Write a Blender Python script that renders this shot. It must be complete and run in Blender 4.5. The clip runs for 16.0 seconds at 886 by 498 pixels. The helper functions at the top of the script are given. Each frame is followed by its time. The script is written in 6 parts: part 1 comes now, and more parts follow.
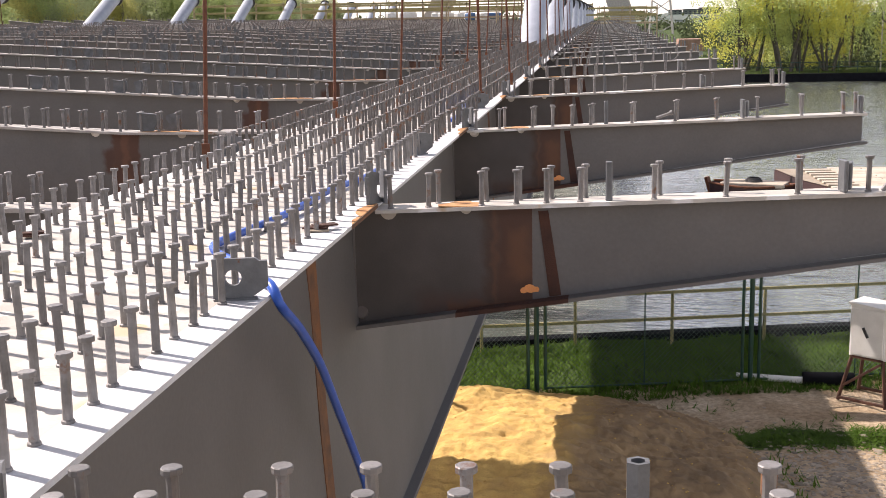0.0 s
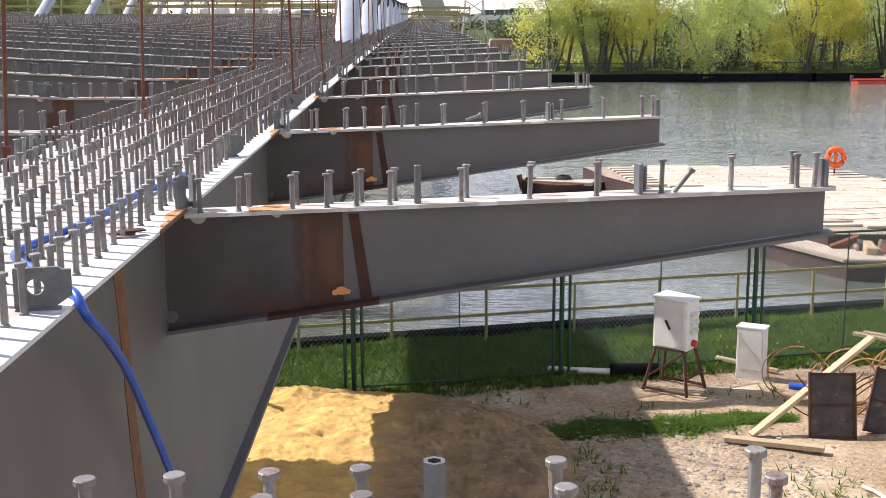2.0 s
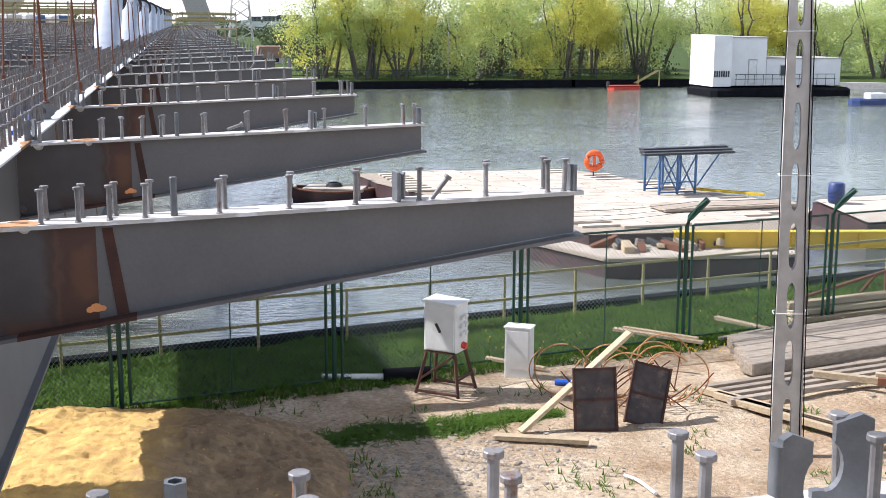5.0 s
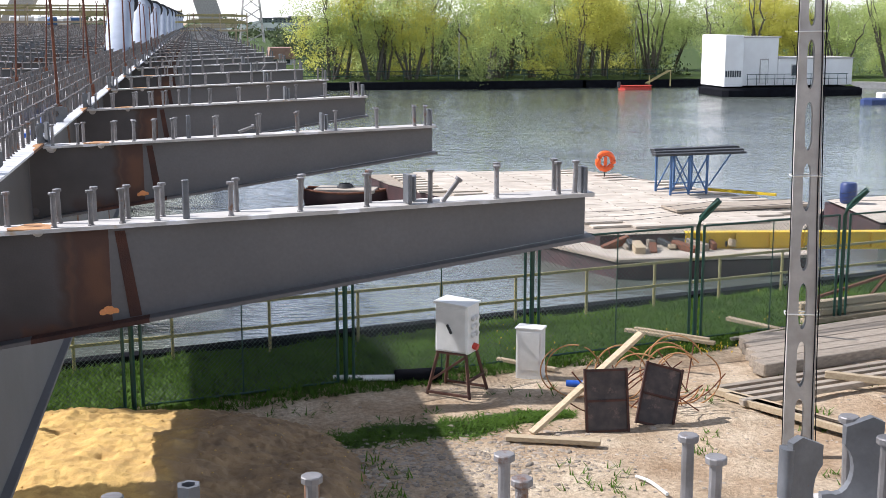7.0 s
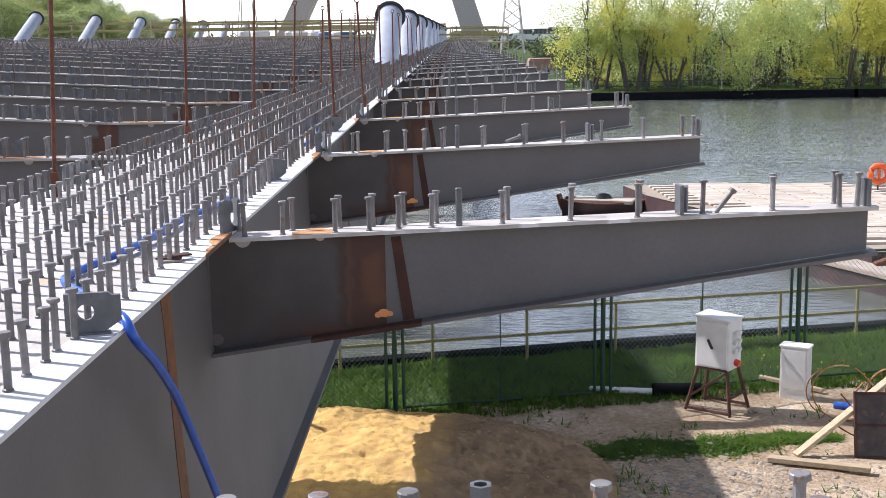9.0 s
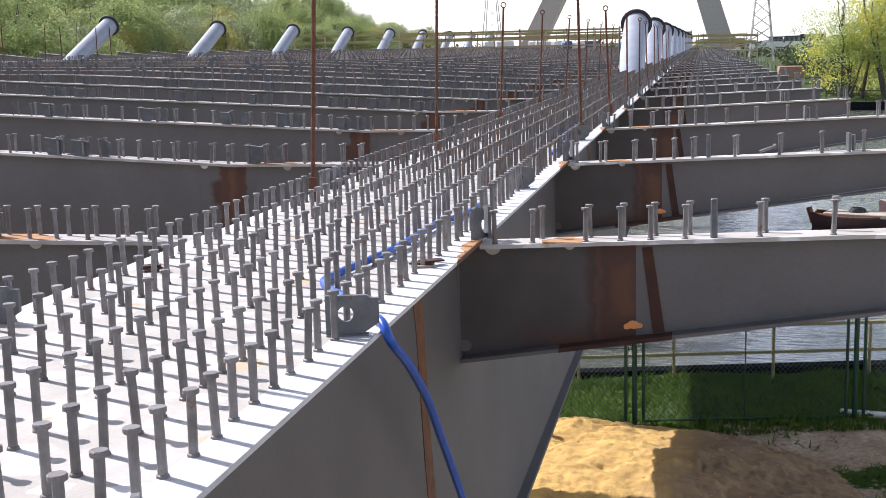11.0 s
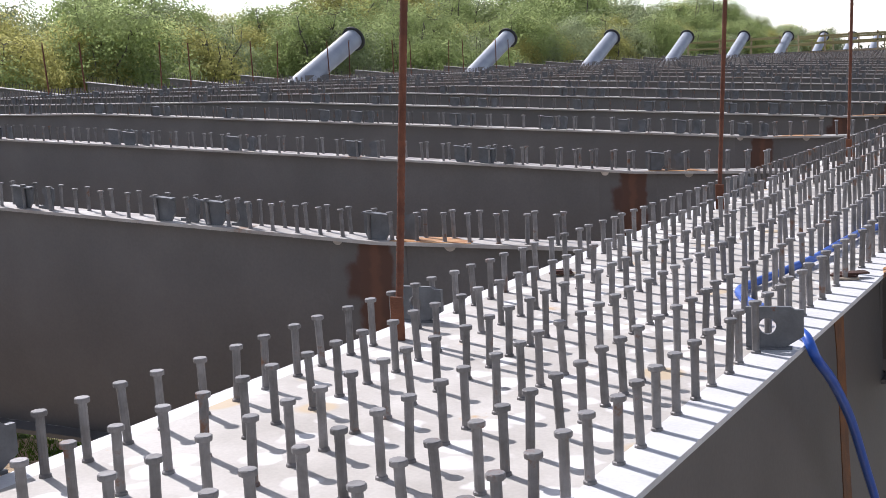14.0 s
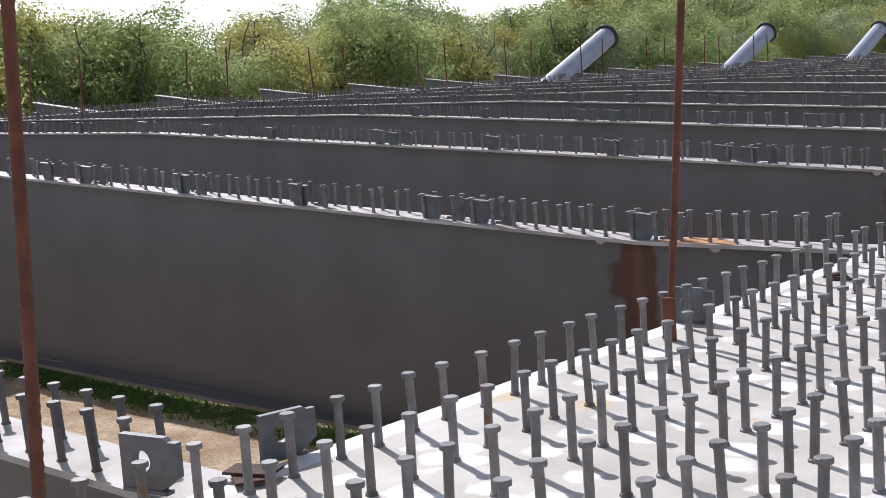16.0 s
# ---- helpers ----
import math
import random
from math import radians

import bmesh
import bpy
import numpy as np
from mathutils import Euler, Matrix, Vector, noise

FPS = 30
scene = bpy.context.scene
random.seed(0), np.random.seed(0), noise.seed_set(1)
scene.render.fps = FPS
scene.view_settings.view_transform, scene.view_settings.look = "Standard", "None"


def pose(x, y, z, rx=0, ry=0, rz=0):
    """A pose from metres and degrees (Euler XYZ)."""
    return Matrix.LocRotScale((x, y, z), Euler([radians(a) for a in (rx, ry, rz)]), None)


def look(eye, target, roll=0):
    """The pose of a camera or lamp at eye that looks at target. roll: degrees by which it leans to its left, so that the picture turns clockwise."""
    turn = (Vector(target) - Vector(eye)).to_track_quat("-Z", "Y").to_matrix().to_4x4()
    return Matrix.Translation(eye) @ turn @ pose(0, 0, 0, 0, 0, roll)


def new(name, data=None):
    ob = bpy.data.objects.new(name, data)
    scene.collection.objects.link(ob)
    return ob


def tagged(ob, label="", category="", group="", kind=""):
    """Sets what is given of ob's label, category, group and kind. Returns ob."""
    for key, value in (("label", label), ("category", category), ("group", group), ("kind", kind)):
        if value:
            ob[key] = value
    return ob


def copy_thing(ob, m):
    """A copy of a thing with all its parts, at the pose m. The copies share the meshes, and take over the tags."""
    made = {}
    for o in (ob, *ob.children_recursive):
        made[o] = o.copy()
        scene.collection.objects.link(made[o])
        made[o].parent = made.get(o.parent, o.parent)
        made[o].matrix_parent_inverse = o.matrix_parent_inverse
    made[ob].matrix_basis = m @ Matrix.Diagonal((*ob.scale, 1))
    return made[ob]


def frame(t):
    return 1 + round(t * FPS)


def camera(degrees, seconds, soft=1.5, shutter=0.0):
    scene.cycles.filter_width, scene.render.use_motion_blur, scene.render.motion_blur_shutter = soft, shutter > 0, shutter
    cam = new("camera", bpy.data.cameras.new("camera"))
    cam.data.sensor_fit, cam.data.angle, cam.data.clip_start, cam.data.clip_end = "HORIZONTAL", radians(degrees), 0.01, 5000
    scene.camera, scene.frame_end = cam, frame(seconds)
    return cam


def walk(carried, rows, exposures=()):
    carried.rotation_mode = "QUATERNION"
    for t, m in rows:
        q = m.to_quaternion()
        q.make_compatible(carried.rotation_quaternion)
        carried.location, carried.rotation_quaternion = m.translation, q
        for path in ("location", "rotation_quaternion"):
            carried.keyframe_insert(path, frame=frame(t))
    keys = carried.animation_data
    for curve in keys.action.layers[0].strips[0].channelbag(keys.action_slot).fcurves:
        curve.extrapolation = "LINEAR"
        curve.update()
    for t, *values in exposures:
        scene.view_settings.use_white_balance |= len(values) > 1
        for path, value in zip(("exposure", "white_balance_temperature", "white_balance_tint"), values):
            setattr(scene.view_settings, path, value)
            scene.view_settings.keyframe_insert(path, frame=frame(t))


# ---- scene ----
cam = camera(40.0, 16.0, soft=0.85)
PATH = [
    (0, (1.128, -5.628, 0.859), (0.871, -3.679, 0.4855), -1.12),
    (0.5, (1.132, -5.667, 0.875), (0.943, -3.713, 0.490), -0.9),
    (1, (1.14, -5.685, 0.884), (1.031, -3.725, 0.5), -0.6),
    (1.5, (1.152, -5.69, 0.891), (1.119, -3.728, 0.509), -0.3),
    (2, (1.165, -5.694, 0.894), (1.206, -3.731, 0.514), -0.2),
    (2.5, (1.175, -5.688, 0.896), (1.291, -3.728, 0.519), -0.0),
    (3, (1.187, -5.697, 0.9), (1.377, -3.742, 0.526), 0.1),
    (3.5, (1.2, -5.7, 0.9), (1.463, -3.752, 0.529), 0.1),
    (4, (1.215, -5.707, 0.905), (1.551, -3.771, 0.536), 0.2),
    (4.5, (1.227, -5.71, 0.906), (1.635, -3.787, 0.537), 0.2),
    (7, (1.225, -5.723, 0.916), (1.615, -3.796, 0.548), -0.0),
    (7.5, (1.205, -5.734, 0.919), (1.49, -3.788, 0.555), -0.3),
    (8, (1.187, -5.734, 0.918), (1.368, -3.775, 0.558), -0.4),
    (8.5, (1.175, -5.733, 0.914), (1.251, -3.766, 0.561), -0.6),
    (9, (1.156, -5.729, 0.914), (1.132, -3.76, 0.566), -0.9),
    (11.5, (1.074, -5.673, 0.902), (0.567, -3.765, 0.585), -1.6),
    (12, (1.048, -5.654, 0.896), (0.443, -3.773, 0.585), -1.9),
    (12.5, (1.03, -5.653, 0.895), (0.324, -3.807, 0.59), -2.2),
    (13, (1.007, -5.65, 0.892), (0.202, -3.843, 0.593), -2.4),
    (13.5, (0.996, -5.658, 0.895), (0.093, -3.898, 0.601), -2.7),
    (14, (0.985, -5.675, 0.899), (-0.013, -3.966, 0.61), -3.0),
    (14.5, (0.975, -5.697, 0.9), (-0.114, -4.043, 0.618), -3.2),
    (15, (0.966, -5.724, 0.903), (-0.209, -4.129, 0.628), -3.4),
    (15.5, (0.968, -5.757, 0.911), (-0.292, -4.227, 0.64), -3.7),
    (16, (0.961, -5.785, 0.919), (-0.366, -4.312, 0.651), -3.8),
]
walk(cam, [(t, look(eye, target, roll)) for t, eye, target, roll in PATH],
     [(0.0, 0.58, 6800, 20), (4.5, 0.72, 5850, 15), (7.0, 0.46, 5850, 15), (9.0, 0.49, 5900, 18), (12.5, 0.30, 6030, 18), (16.0, 0.06, 5980, 16)])

# ---- world, sun ----
SUN_TO = Vector((-0.66, 0.28, 0.70)).normalized()
world = bpy.data.worlds.new("world")
scene.world = world
world.use_nodes = True
wn = world.node_tree.nodes
sky = wn.new("ShaderNodeTexSky")
sky.sky_type = "NISHITA"
sky.sun_disc = False
sky.sun_elevation = math.asin(SUN_TO.z)
sky.sun_rotation = math.atan2(SUN_TO.x, SUN_TO.y)
sky.dust_density = 1.0
sky.air_density = 1.0
wn["Background"].inputs["Strength"].default_value = 0.078
pale = wn.new("ShaderNodeHueSaturation")
pale.inputs["Saturation"].default_value, pale.inputs["Value"].default_value = 0.45, 1.32
world.node_tree.links.new(sky.outputs[0], pale.inputs["Color"])
# thin bright haze that whitens the sky all round towards the horizon
up = wn.new("ShaderNodeTexCoord")
split = wn.new("ShaderNodeSeparateXYZ")
world.node_tree.links.new(up.outputs["Generated"], split.inputs[0])
haze = wn.new("ShaderNodeMapRange")
haze.interpolation_type = "SMOOTHSTEP"
haze.inputs["From Min"].default_value, haze.inputs["From Max"].default_value = 0.02, 0.55
haze.inputs["To Min"].default_value, haze.inputs["To Max"].default_value = 2.4, 1.0
world.node_tree.links.new(split.outputs[2], haze.inputs["Value"])
veil = wn.new("ShaderNodeVectorMath")
veil.operation = "SCALE"
world.node_tree.links.new(pale.outputs[0], veil.inputs[0])
world.node_tree.links.new(haze.outputs[0], veil.inputs["Scale"])
world.node_tree.links.new(veil.outputs[0], wn["Background"].inputs["Color"])
sun_data = bpy.data.lights.new("sun", "SUN")
sun_data.energy, sun_data.angle, sun_data.color = 5.0, radians(0.55), (1.0, 0.95, 0.87)
sun = new("sun", sun_data)
sun.matrix_world = look(SUN_TO * 50, (0, 0, 0))

# ---- materials ----
def mat(name, base, second=None, scale=8.0, rough=0.6, metal=0.0, bump=0.15, fine=120.0, rust=0.0, rust_scale=6.0, vary=0.0, island=False, spec=0.5, rust_col=(0.16, 0.055, 0.02), stretch=(1, 1, 1)):
    """Painted, mineral or timber surface: two noises of colour, optional rust blooms, fine relief."""
    m = bpy.data.materials.new(name)
    m.use_nodes = True
    nt = m.node_tree
    n, l = nt.nodes, nt.links
    b = n["Principled BSDF"]
    b.inputs["Roughness"].default_value, b.inputs["Metallic"].default_value = rough, metal
    b.inputs["Specular IOR Level"].default_value = spec
    co = n.new("ShaderNodeTexCoord")
    mp = n.new("ShaderNodeMapping")
    mp.inputs["Scale"].default_value = stretch
    geo = n.new("ShaderNodeNewGeometry")
    l.new(geo.outputs["Position"], mp.inputs["Vector"])
    n1 = n.new("ShaderNodeTexNoise")
    n1.inputs["Scale"].default_value, n1.inputs["Detail"].default_value = scale, 6
    n2 = n.new("ShaderNodeTexNoise")
    n2.inputs["Scale"].default_value, n2.inputs["Detail"].default_value = fine, 3
    for k in (n1, n2):
        l.new(mp.outputs[0], k.inputs["Vector"])
    second = second or tuple(c * 0.75 for c in base)
    r1 = n.new("ShaderNodeValToRGB")
    r1.color_ramp.elements[0].position, r1.color_ramp.elements[1].position = 0.35, 0.68
    r1.color_ramp.elements[0].color, r1.color_ramp.elements[1].color = (*second, 1), (*base, 1)
    l.new(n1.outputs["Fac"], r1.inputs["Fac"])
    mx = n.new("ShaderNodeMix")
    mx.data_type, mx.blend_type = "RGBA", "MULTIPLY"
    mx.inputs["Factor"].default_value = 0.35
    l.new(r1.outputs[0], mx.inputs["A"])
    l.new(n2.outputs["Color"], mx.inputs["B"])
    bw = n.new("ShaderNodeValToRGB")
    bw.color_ramp.elements[0].color, bw.color_ramp.elements[1].color = (0.55, 0.55, 0.55, 1), (1.25, 1.25, 1.25, 1)
    l.new(n2.outputs["Fac"], bw.inputs["Fac"])
    l.new(bw.outputs[0], mx.inputs["B"])
    out = mx.outputs["Result"]
    if vary:
        hv = n.new("ShaderNodeHueSaturation")
        mr = n.new("ShaderNodeMapRange")
        mr.inputs["To Min"].default_value, mr.inputs["To Max"].default_value = 1 - vary, 1 + vary
        if island:
            l.new(geo.outputs["Random Per Island"], mr.inputs["Value"])
        else:
            oi = n.new("ShaderNodeObjectInfo")
            l.new(oi.outputs["Random"], mr.inputs["Value"])
        l.new(mr.outputs[0], hv.inputs["Value"])
        l.new(out, hv.inputs["Color"])
        out = hv.outputs[0]
    if rust:
        n3 = n.new("ShaderNodeTexNoise")
        n3.inputs["Scale"].default_value, n3.inputs["Detail"].default_value, n3.inputs["Roughness"].default_value = rust_scale, 8, 0.7
        l.new(mp.outputs[0], n3.inputs["Vector"])
        r3 = n.new("ShaderNodeValToRGB")
        r3.color_ramp.elements[0].position, r3.color_ramp.elements[1].position = 0.72 - rust * 0.4, 0.80 - rust * 0.4
        l.new(n3.outputs["Fac"], r3.inputs["Fac"])
        m3 = n.new("ShaderNodeMix")
        m3.data_type = "RGBA"
        m3.inputs["B"].default_value = (*rust_col, 1)
        l.new(r3.outputs[0], m3.inputs["Factor"])
        l.new(out, m3.inputs["A"])
        out = m3.outputs["Result"]
    l.new(out, b.inputs["Base Color"])
    bp = n.new("ShaderNodeBump")
    bp.inputs["Strength"].default_value, bp.inputs["Distance"].default_value = bump, 0.01
    l.new(n2.outputs["Fac"], bp.inputs["Height"])
    l.new(bp.outputs[0], b.inputs["Normal"])
    return m


def spots(m, scale, amount, colour):
    """Adds pale or dark dabs with ragged edges over a material's base colour."""
    nt = m.node_tree
    n, l = nt.nodes, nt.links
    b = n["Principled BSDF"]
    src = b.inputs["Base Color"].links[0].from_socket
    geo = n.new("ShaderNodeNewGeometry")
    wob = n.new("ShaderNodeTexNoise")
    wob.inputs["Scale"].default_value = scale * 2.2
    l.new(geo.outputs["Position"], wob.inputs["Vector"])
    mixv = n.new("ShaderNodeMix")
    mixv.data_type = "VECTOR"
    mixv.inputs["Factor"].default_value = 0.06
    l.new(geo.outputs["Position"], mixv.inputs["A"])
    l.new(wob.outputs["Color"], mixv.inputs["B"])
    vo = n.new("ShaderNodeTexVoronoi")
    vo.inputs["Scale"].default_value = scale
    l.new(mixv.outputs["Result"], vo.inputs["Vector"])
    rp = n.new("ShaderNodeValToRGB")
    rp.color_ramp.elements[0].position, rp.color_ramp.elements[1].position = amount * 0.75, amount
    rp.color_ramp.elements[0].color, rp.color_ramp.elements[1].color = (1, 1, 1, 1), (0, 0, 0, 1)
    l.new(vo.outputs["Distance"], rp.inputs["Fac"])
    mx = n.new("ShaderNodeMix")
    mx.data_type = "RGBA"
    mx.inputs["B"].default_value = (*colour, 1)
    l.new(rp.outputs[0], mx.inputs["Factor"])
    l.new(src, mx.inputs["A"])
    l.new(mx.outputs["Result"], b.inputs["Base Color"])


PAINT = mat("grey_primer", (0.141, 0.135, 0.132), (0.115, 0.110, 0.107), 1.7, 0.55, bump=0.05, fine=60, rust=0.0)
PLATE = mat("dusty_top_plate", (0.57, 0.54, 0.50), (0.42, 0.39, 0.35), 3.6, 0.7, bump=0.08, fine=90, rust=0.24, rust_scale=3.5, rust_col=(0.50, 0.34, 0.18))
spots(PLATE, 6.5, 0.36, (0.70, 0.68, 0.66))
spots(PLATE, 2.3, 0.16, (0.50, 0.40, 0.27))
PLATE_EDGE = mat("bleached_plate_edge", (0.70, 0.70, 0.71), (0.60, 0.60, 0.60), 5, 0.65, bump=0.06, fine=90, rust=0.14, rust_scale=5, rust_col=(0.50, 0.42, 0.32))
BOLT = mat("stud_steel", (0.225, 0.213, 0.208), (0.14, 0.13, 0.123), 18, 0.5, metal=0.15, bump=0.1, vary=0.25, rust=0.32, rust_scale=9, rust_col=(0.15, 0.075, 0.042))
# stud_steel again, the darker look of the distant studs put into its colour
BOLT_FAR = mat("stud_steel_far_darkened", (0.150, 0.138, 0.132), (0.09, 0.080, 0.074), 18, 0.5, metal=0.15, bump=0.1, vary=0.25, island=True, rust=0.42, rust_scale=9, rust_col=(0.15, 0.075, 0.042))
LUG = mat("lug_steel", (0.155, 0.158, 0.165), (0.105, 0.108, 0.112), 14, 0.5, metal=0.2, bump=0.12, rust=0.12, rust_scale=20)
FLANGE = mat("dusty_flange", (0.50, 0.475, 0.445), (0.34, 0.31, 0.285), 4.5, 0.7, bump=0.08, fine=80, rust=0.30, rust_scale=2.6, rust_col=(0.26, 0.15, 0.085))
RUST = mat("rust_brown", (0.085, 0.034, 0.021), (0.045, 0.021, 0.016), 7, 0.85, bump=0.4, fine=160)
RUST_EDGE = mat("rust_red_steel", (0.20, 0.075, 0.035), (0.11, 0.04, 0.02), 9, 0.85, bump=0.4, fine=160)
RUST_BARE = mat("rust_bare", (0.115, 0.048, 0.028), (0.07, 0.032, 0.022), 6, 0.85, bump=0.3)
PAINT_OLD = mat("stained_primer", (0.155, 0.135, 0.122), (0.10, 0.085, 0.077), 3.0, 0.55, bump=0.05)


def splice_mat(name, base, second, boxes, wobble=0.05):
    """Painted steel with mottled soft-edged rust fields, each (x0, x1, z0, z1, softness, colour) in the part's own metres."""
    m = mat(name, base, second, 3.0, 0.6, bump=0.08)
    nt = m.node_tree
    n, l = nt.nodes, nt.links
    b = n["Principled BSDF"]
    out = b.inputs["Base Color"].links[0].from_socket
    co = n.new("ShaderNodeTexCoord")
    geo = n.new("ShaderNodeNewGeometry")
    no = n.new("ShaderNodeTexNoise")
    no.inputs["Scale"].default_value, no.inputs["Detail"].default_value = 11.0, 8
    l.new(geo.outputs["Position"], no.inputs["Vector"])
    sh = n.new("ShaderNodeVectorMath")
    sh.operation = "MULTIPLY_ADD"
    sh.inputs[1].default_value = (wobble * 2, 0, wobble * 2)
    l.new(no.outputs["Color"], sh.inputs[0])
    l.new(co.outputs["Object"], sh.inputs[2])
    sp = n.new("ShaderNodeSeparateXYZ")
    l.new(sh.outputs[0], sp.inputs[0])

    def ramp(sock, a0, a1):
        mr = n.new("ShaderNodeMapRange")
        mr.interpolation_type = "SMOOTHSTEP"
        mr.inputs["From Min"].default_value, mr.inputs["From Max"].default_value = a0, a1
        l.new(sock, mr.inputs["Value"])
        return mr.outputs[0]

    def times(p, q):
        k = n.new("ShaderNodeMath")
        k.operation = "MULTIPLY"
        l.new(p, k.inputs[0])
        l.new(q, k.inputs[1])
        return k.outputs[0]
    for x0, x1, z0, z1, soft, colour in boxes:
        x0, x1, z0, z1 = x0 + wobble, x1 + wobble, z0 + wobble, z1 + wobble
        fac = times(times(ramp(sp.outputs[0], x0 - soft, x0 + soft), ramp(sp.outputs[0], x1 + soft, x1 - soft)), times(ramp(sp.outputs[2], z0 - soft, z0 + soft), ramp(sp.outputs[2], z1 + soft, z1 - soft)))
        mx = n.new("ShaderNodeMix")
        mx.data_type = "RGBA"
        mx.inputs["B"].default_value = (*colour, 1)
        l.new(fac, mx.inputs["Factor"])
        l.new(out, mx.inputs["A"])
        out = mx.outputs["Result"]
    l.new(out, b.inputs["Base Color"])
    return m


ROOT_RUST = splice_mat("stained_root_web", (0.090, 0.080, 0.076), (0.062, 0.055, 0.052), [(0.26, 0.83, -0.66, -0.43, 0.05, (0.070, 0.046, 0.040)), (0.585, 0.66, -0.60, 0.05, 0.03, (0.060, 0.034, 0.026)), (0.645, 0.84, -0.60, 0.05, 0.022, (0.070, 0.031, 0.019)), (0.625, 0.643, -0.60, 0.05, 0.012, (0.095, 0.046, 0.027)), (0.70, 0.80, -0.36, -0.12, 0.035, (0.115, 0.050, 0.024)), (0.40, 0.86, -0.66, -0.475, 0.02, (0.105, 0.048, 0.028))])
CROSS_RUST = splice_mat("rusted_splice_web", (0.141, 0.135, 0.132), (0.115, 0.110, 0.107), [(-2.96, -2.86, -0.36, -0.16, 0.03, (0.075, 0.033, 0.022)), (-2.885, -2.655, -1.6, 0.2, 0.02, (0.085, 0.036, 0.022)), (-2.80, -2.74, -1.6, 0.2, 0.02, (0.13, 0.055, 0.03))])
ORANGE_RUST = mat("orange_rust", (0.52, 0.30, 0.13), (0.36, 0.155, 0.055), 13, 0.8, bump=0.3)
RUST_RUN = mat("rust_run", (0.22, 0.095, 0.036), (0.115, 0.06, 0.036), 14, 0.8, bump=0.2)
PRIMER = mat("orange_primer", (0.85, 0.36, 0.13), (0.75, 0.28, 0.09), 18, 0.7)
REBAR = mat("rebar_rust", (0.17, 0.062, 0.032), (0.10, 0.036, 0.02), 20, 0.85, bump=0.5, fine=200)
CONCRETE = mat("concrete", (0.46, 0.44, 0.41), (0.36, 0.34, 0.31), 5, 0.85, bump=0.3)
TUBE = mat("pale_tube_paint", (0.37, 0.40, 0.46), (0.30, 0.33, 0.385), 2.0, 0.45, bump=0.03)
DARK = mat("dark_steel", (0.05, 0.05, 0.055), (0.03, 0.03, 0.03), 12, 0.6, rust=0.2)
BLUE_HOSE = mat("blue_hose", (0.035, 0.125, 0.53), (0.022, 0.09, 0.44), 14, 0.35, bump=0.03)
GREEN = mat("green_fence_paint", (0.010, 0.052, 0.034), (0.008, 0.038, 0.026), 9, 0.45, bump=0.05)
WIRE = mat("wire_mesh", (0.060, 0.095, 0.075), (0.04, 0.07, 0.055), 9, 0.5)
OCHRE = mat("ochre_rail_paint", (0.36, 0.31, 0.13), (0.27, 0.23, 0.10), 9, 0.6, rust=0.1)
YELLOW = mat("yellow_beam_paint", (0.85, 0.58, 0.02), (0.70, 0.47, 0.02), 4, 0.5, rust=0.1, rust_scale=8)
TIMBER = mat("pale_timber", (0.50, 0.40, 0.26), (0.38, 0.29, 0.18), 6, 0.8, bump=0.3, vary=0.18, stretch=(1, 6, 6))
TIMBER_GREY = mat("weathered_timber", (0.37, 0.31, 0.24), (0.25, 0.205, 0.155), 5, 0.85, bump=0.4, vary=0.2, stretch=(1, 5, 5))
FORM = mat("dark_formwork_ply", (0.070, 0.050, 0.042), (0.030, 0.022, 0.020), 7, 0.6, rust=0.36, rust_scale=6, rust_col=(0.13, 0.085, 0.065))
WHITE = mat("white_sheet", (0.78, 0.77, 0.73), (0.68, 0.67, 0.63), 5, 0.5, rust=0.06, bump=0.03)
PLASTER = mat("white_plaster", (0.80, 0.79, 0.76), (0.72, 0.70, 0.67), 0.8, 0.8)
BLACK = mat("black_rubber", (0.012, 0.013, 0.016), (0.008, 0.008, 0.010), 3, 0.9, spec=0.04)
SAND = mat("yellow_sand", (0.66, 0.43, 0.135), (0.50, 0.31, 0.10), 4.5, 0.95, bump=1.0, fine=45)
DECK = mat("bleached_deck_timber", (0.58, 0.51, 0.42), (0.46, 0.395, 0.315), 2.2, 0.85, bump=0.3, vary=0.10)


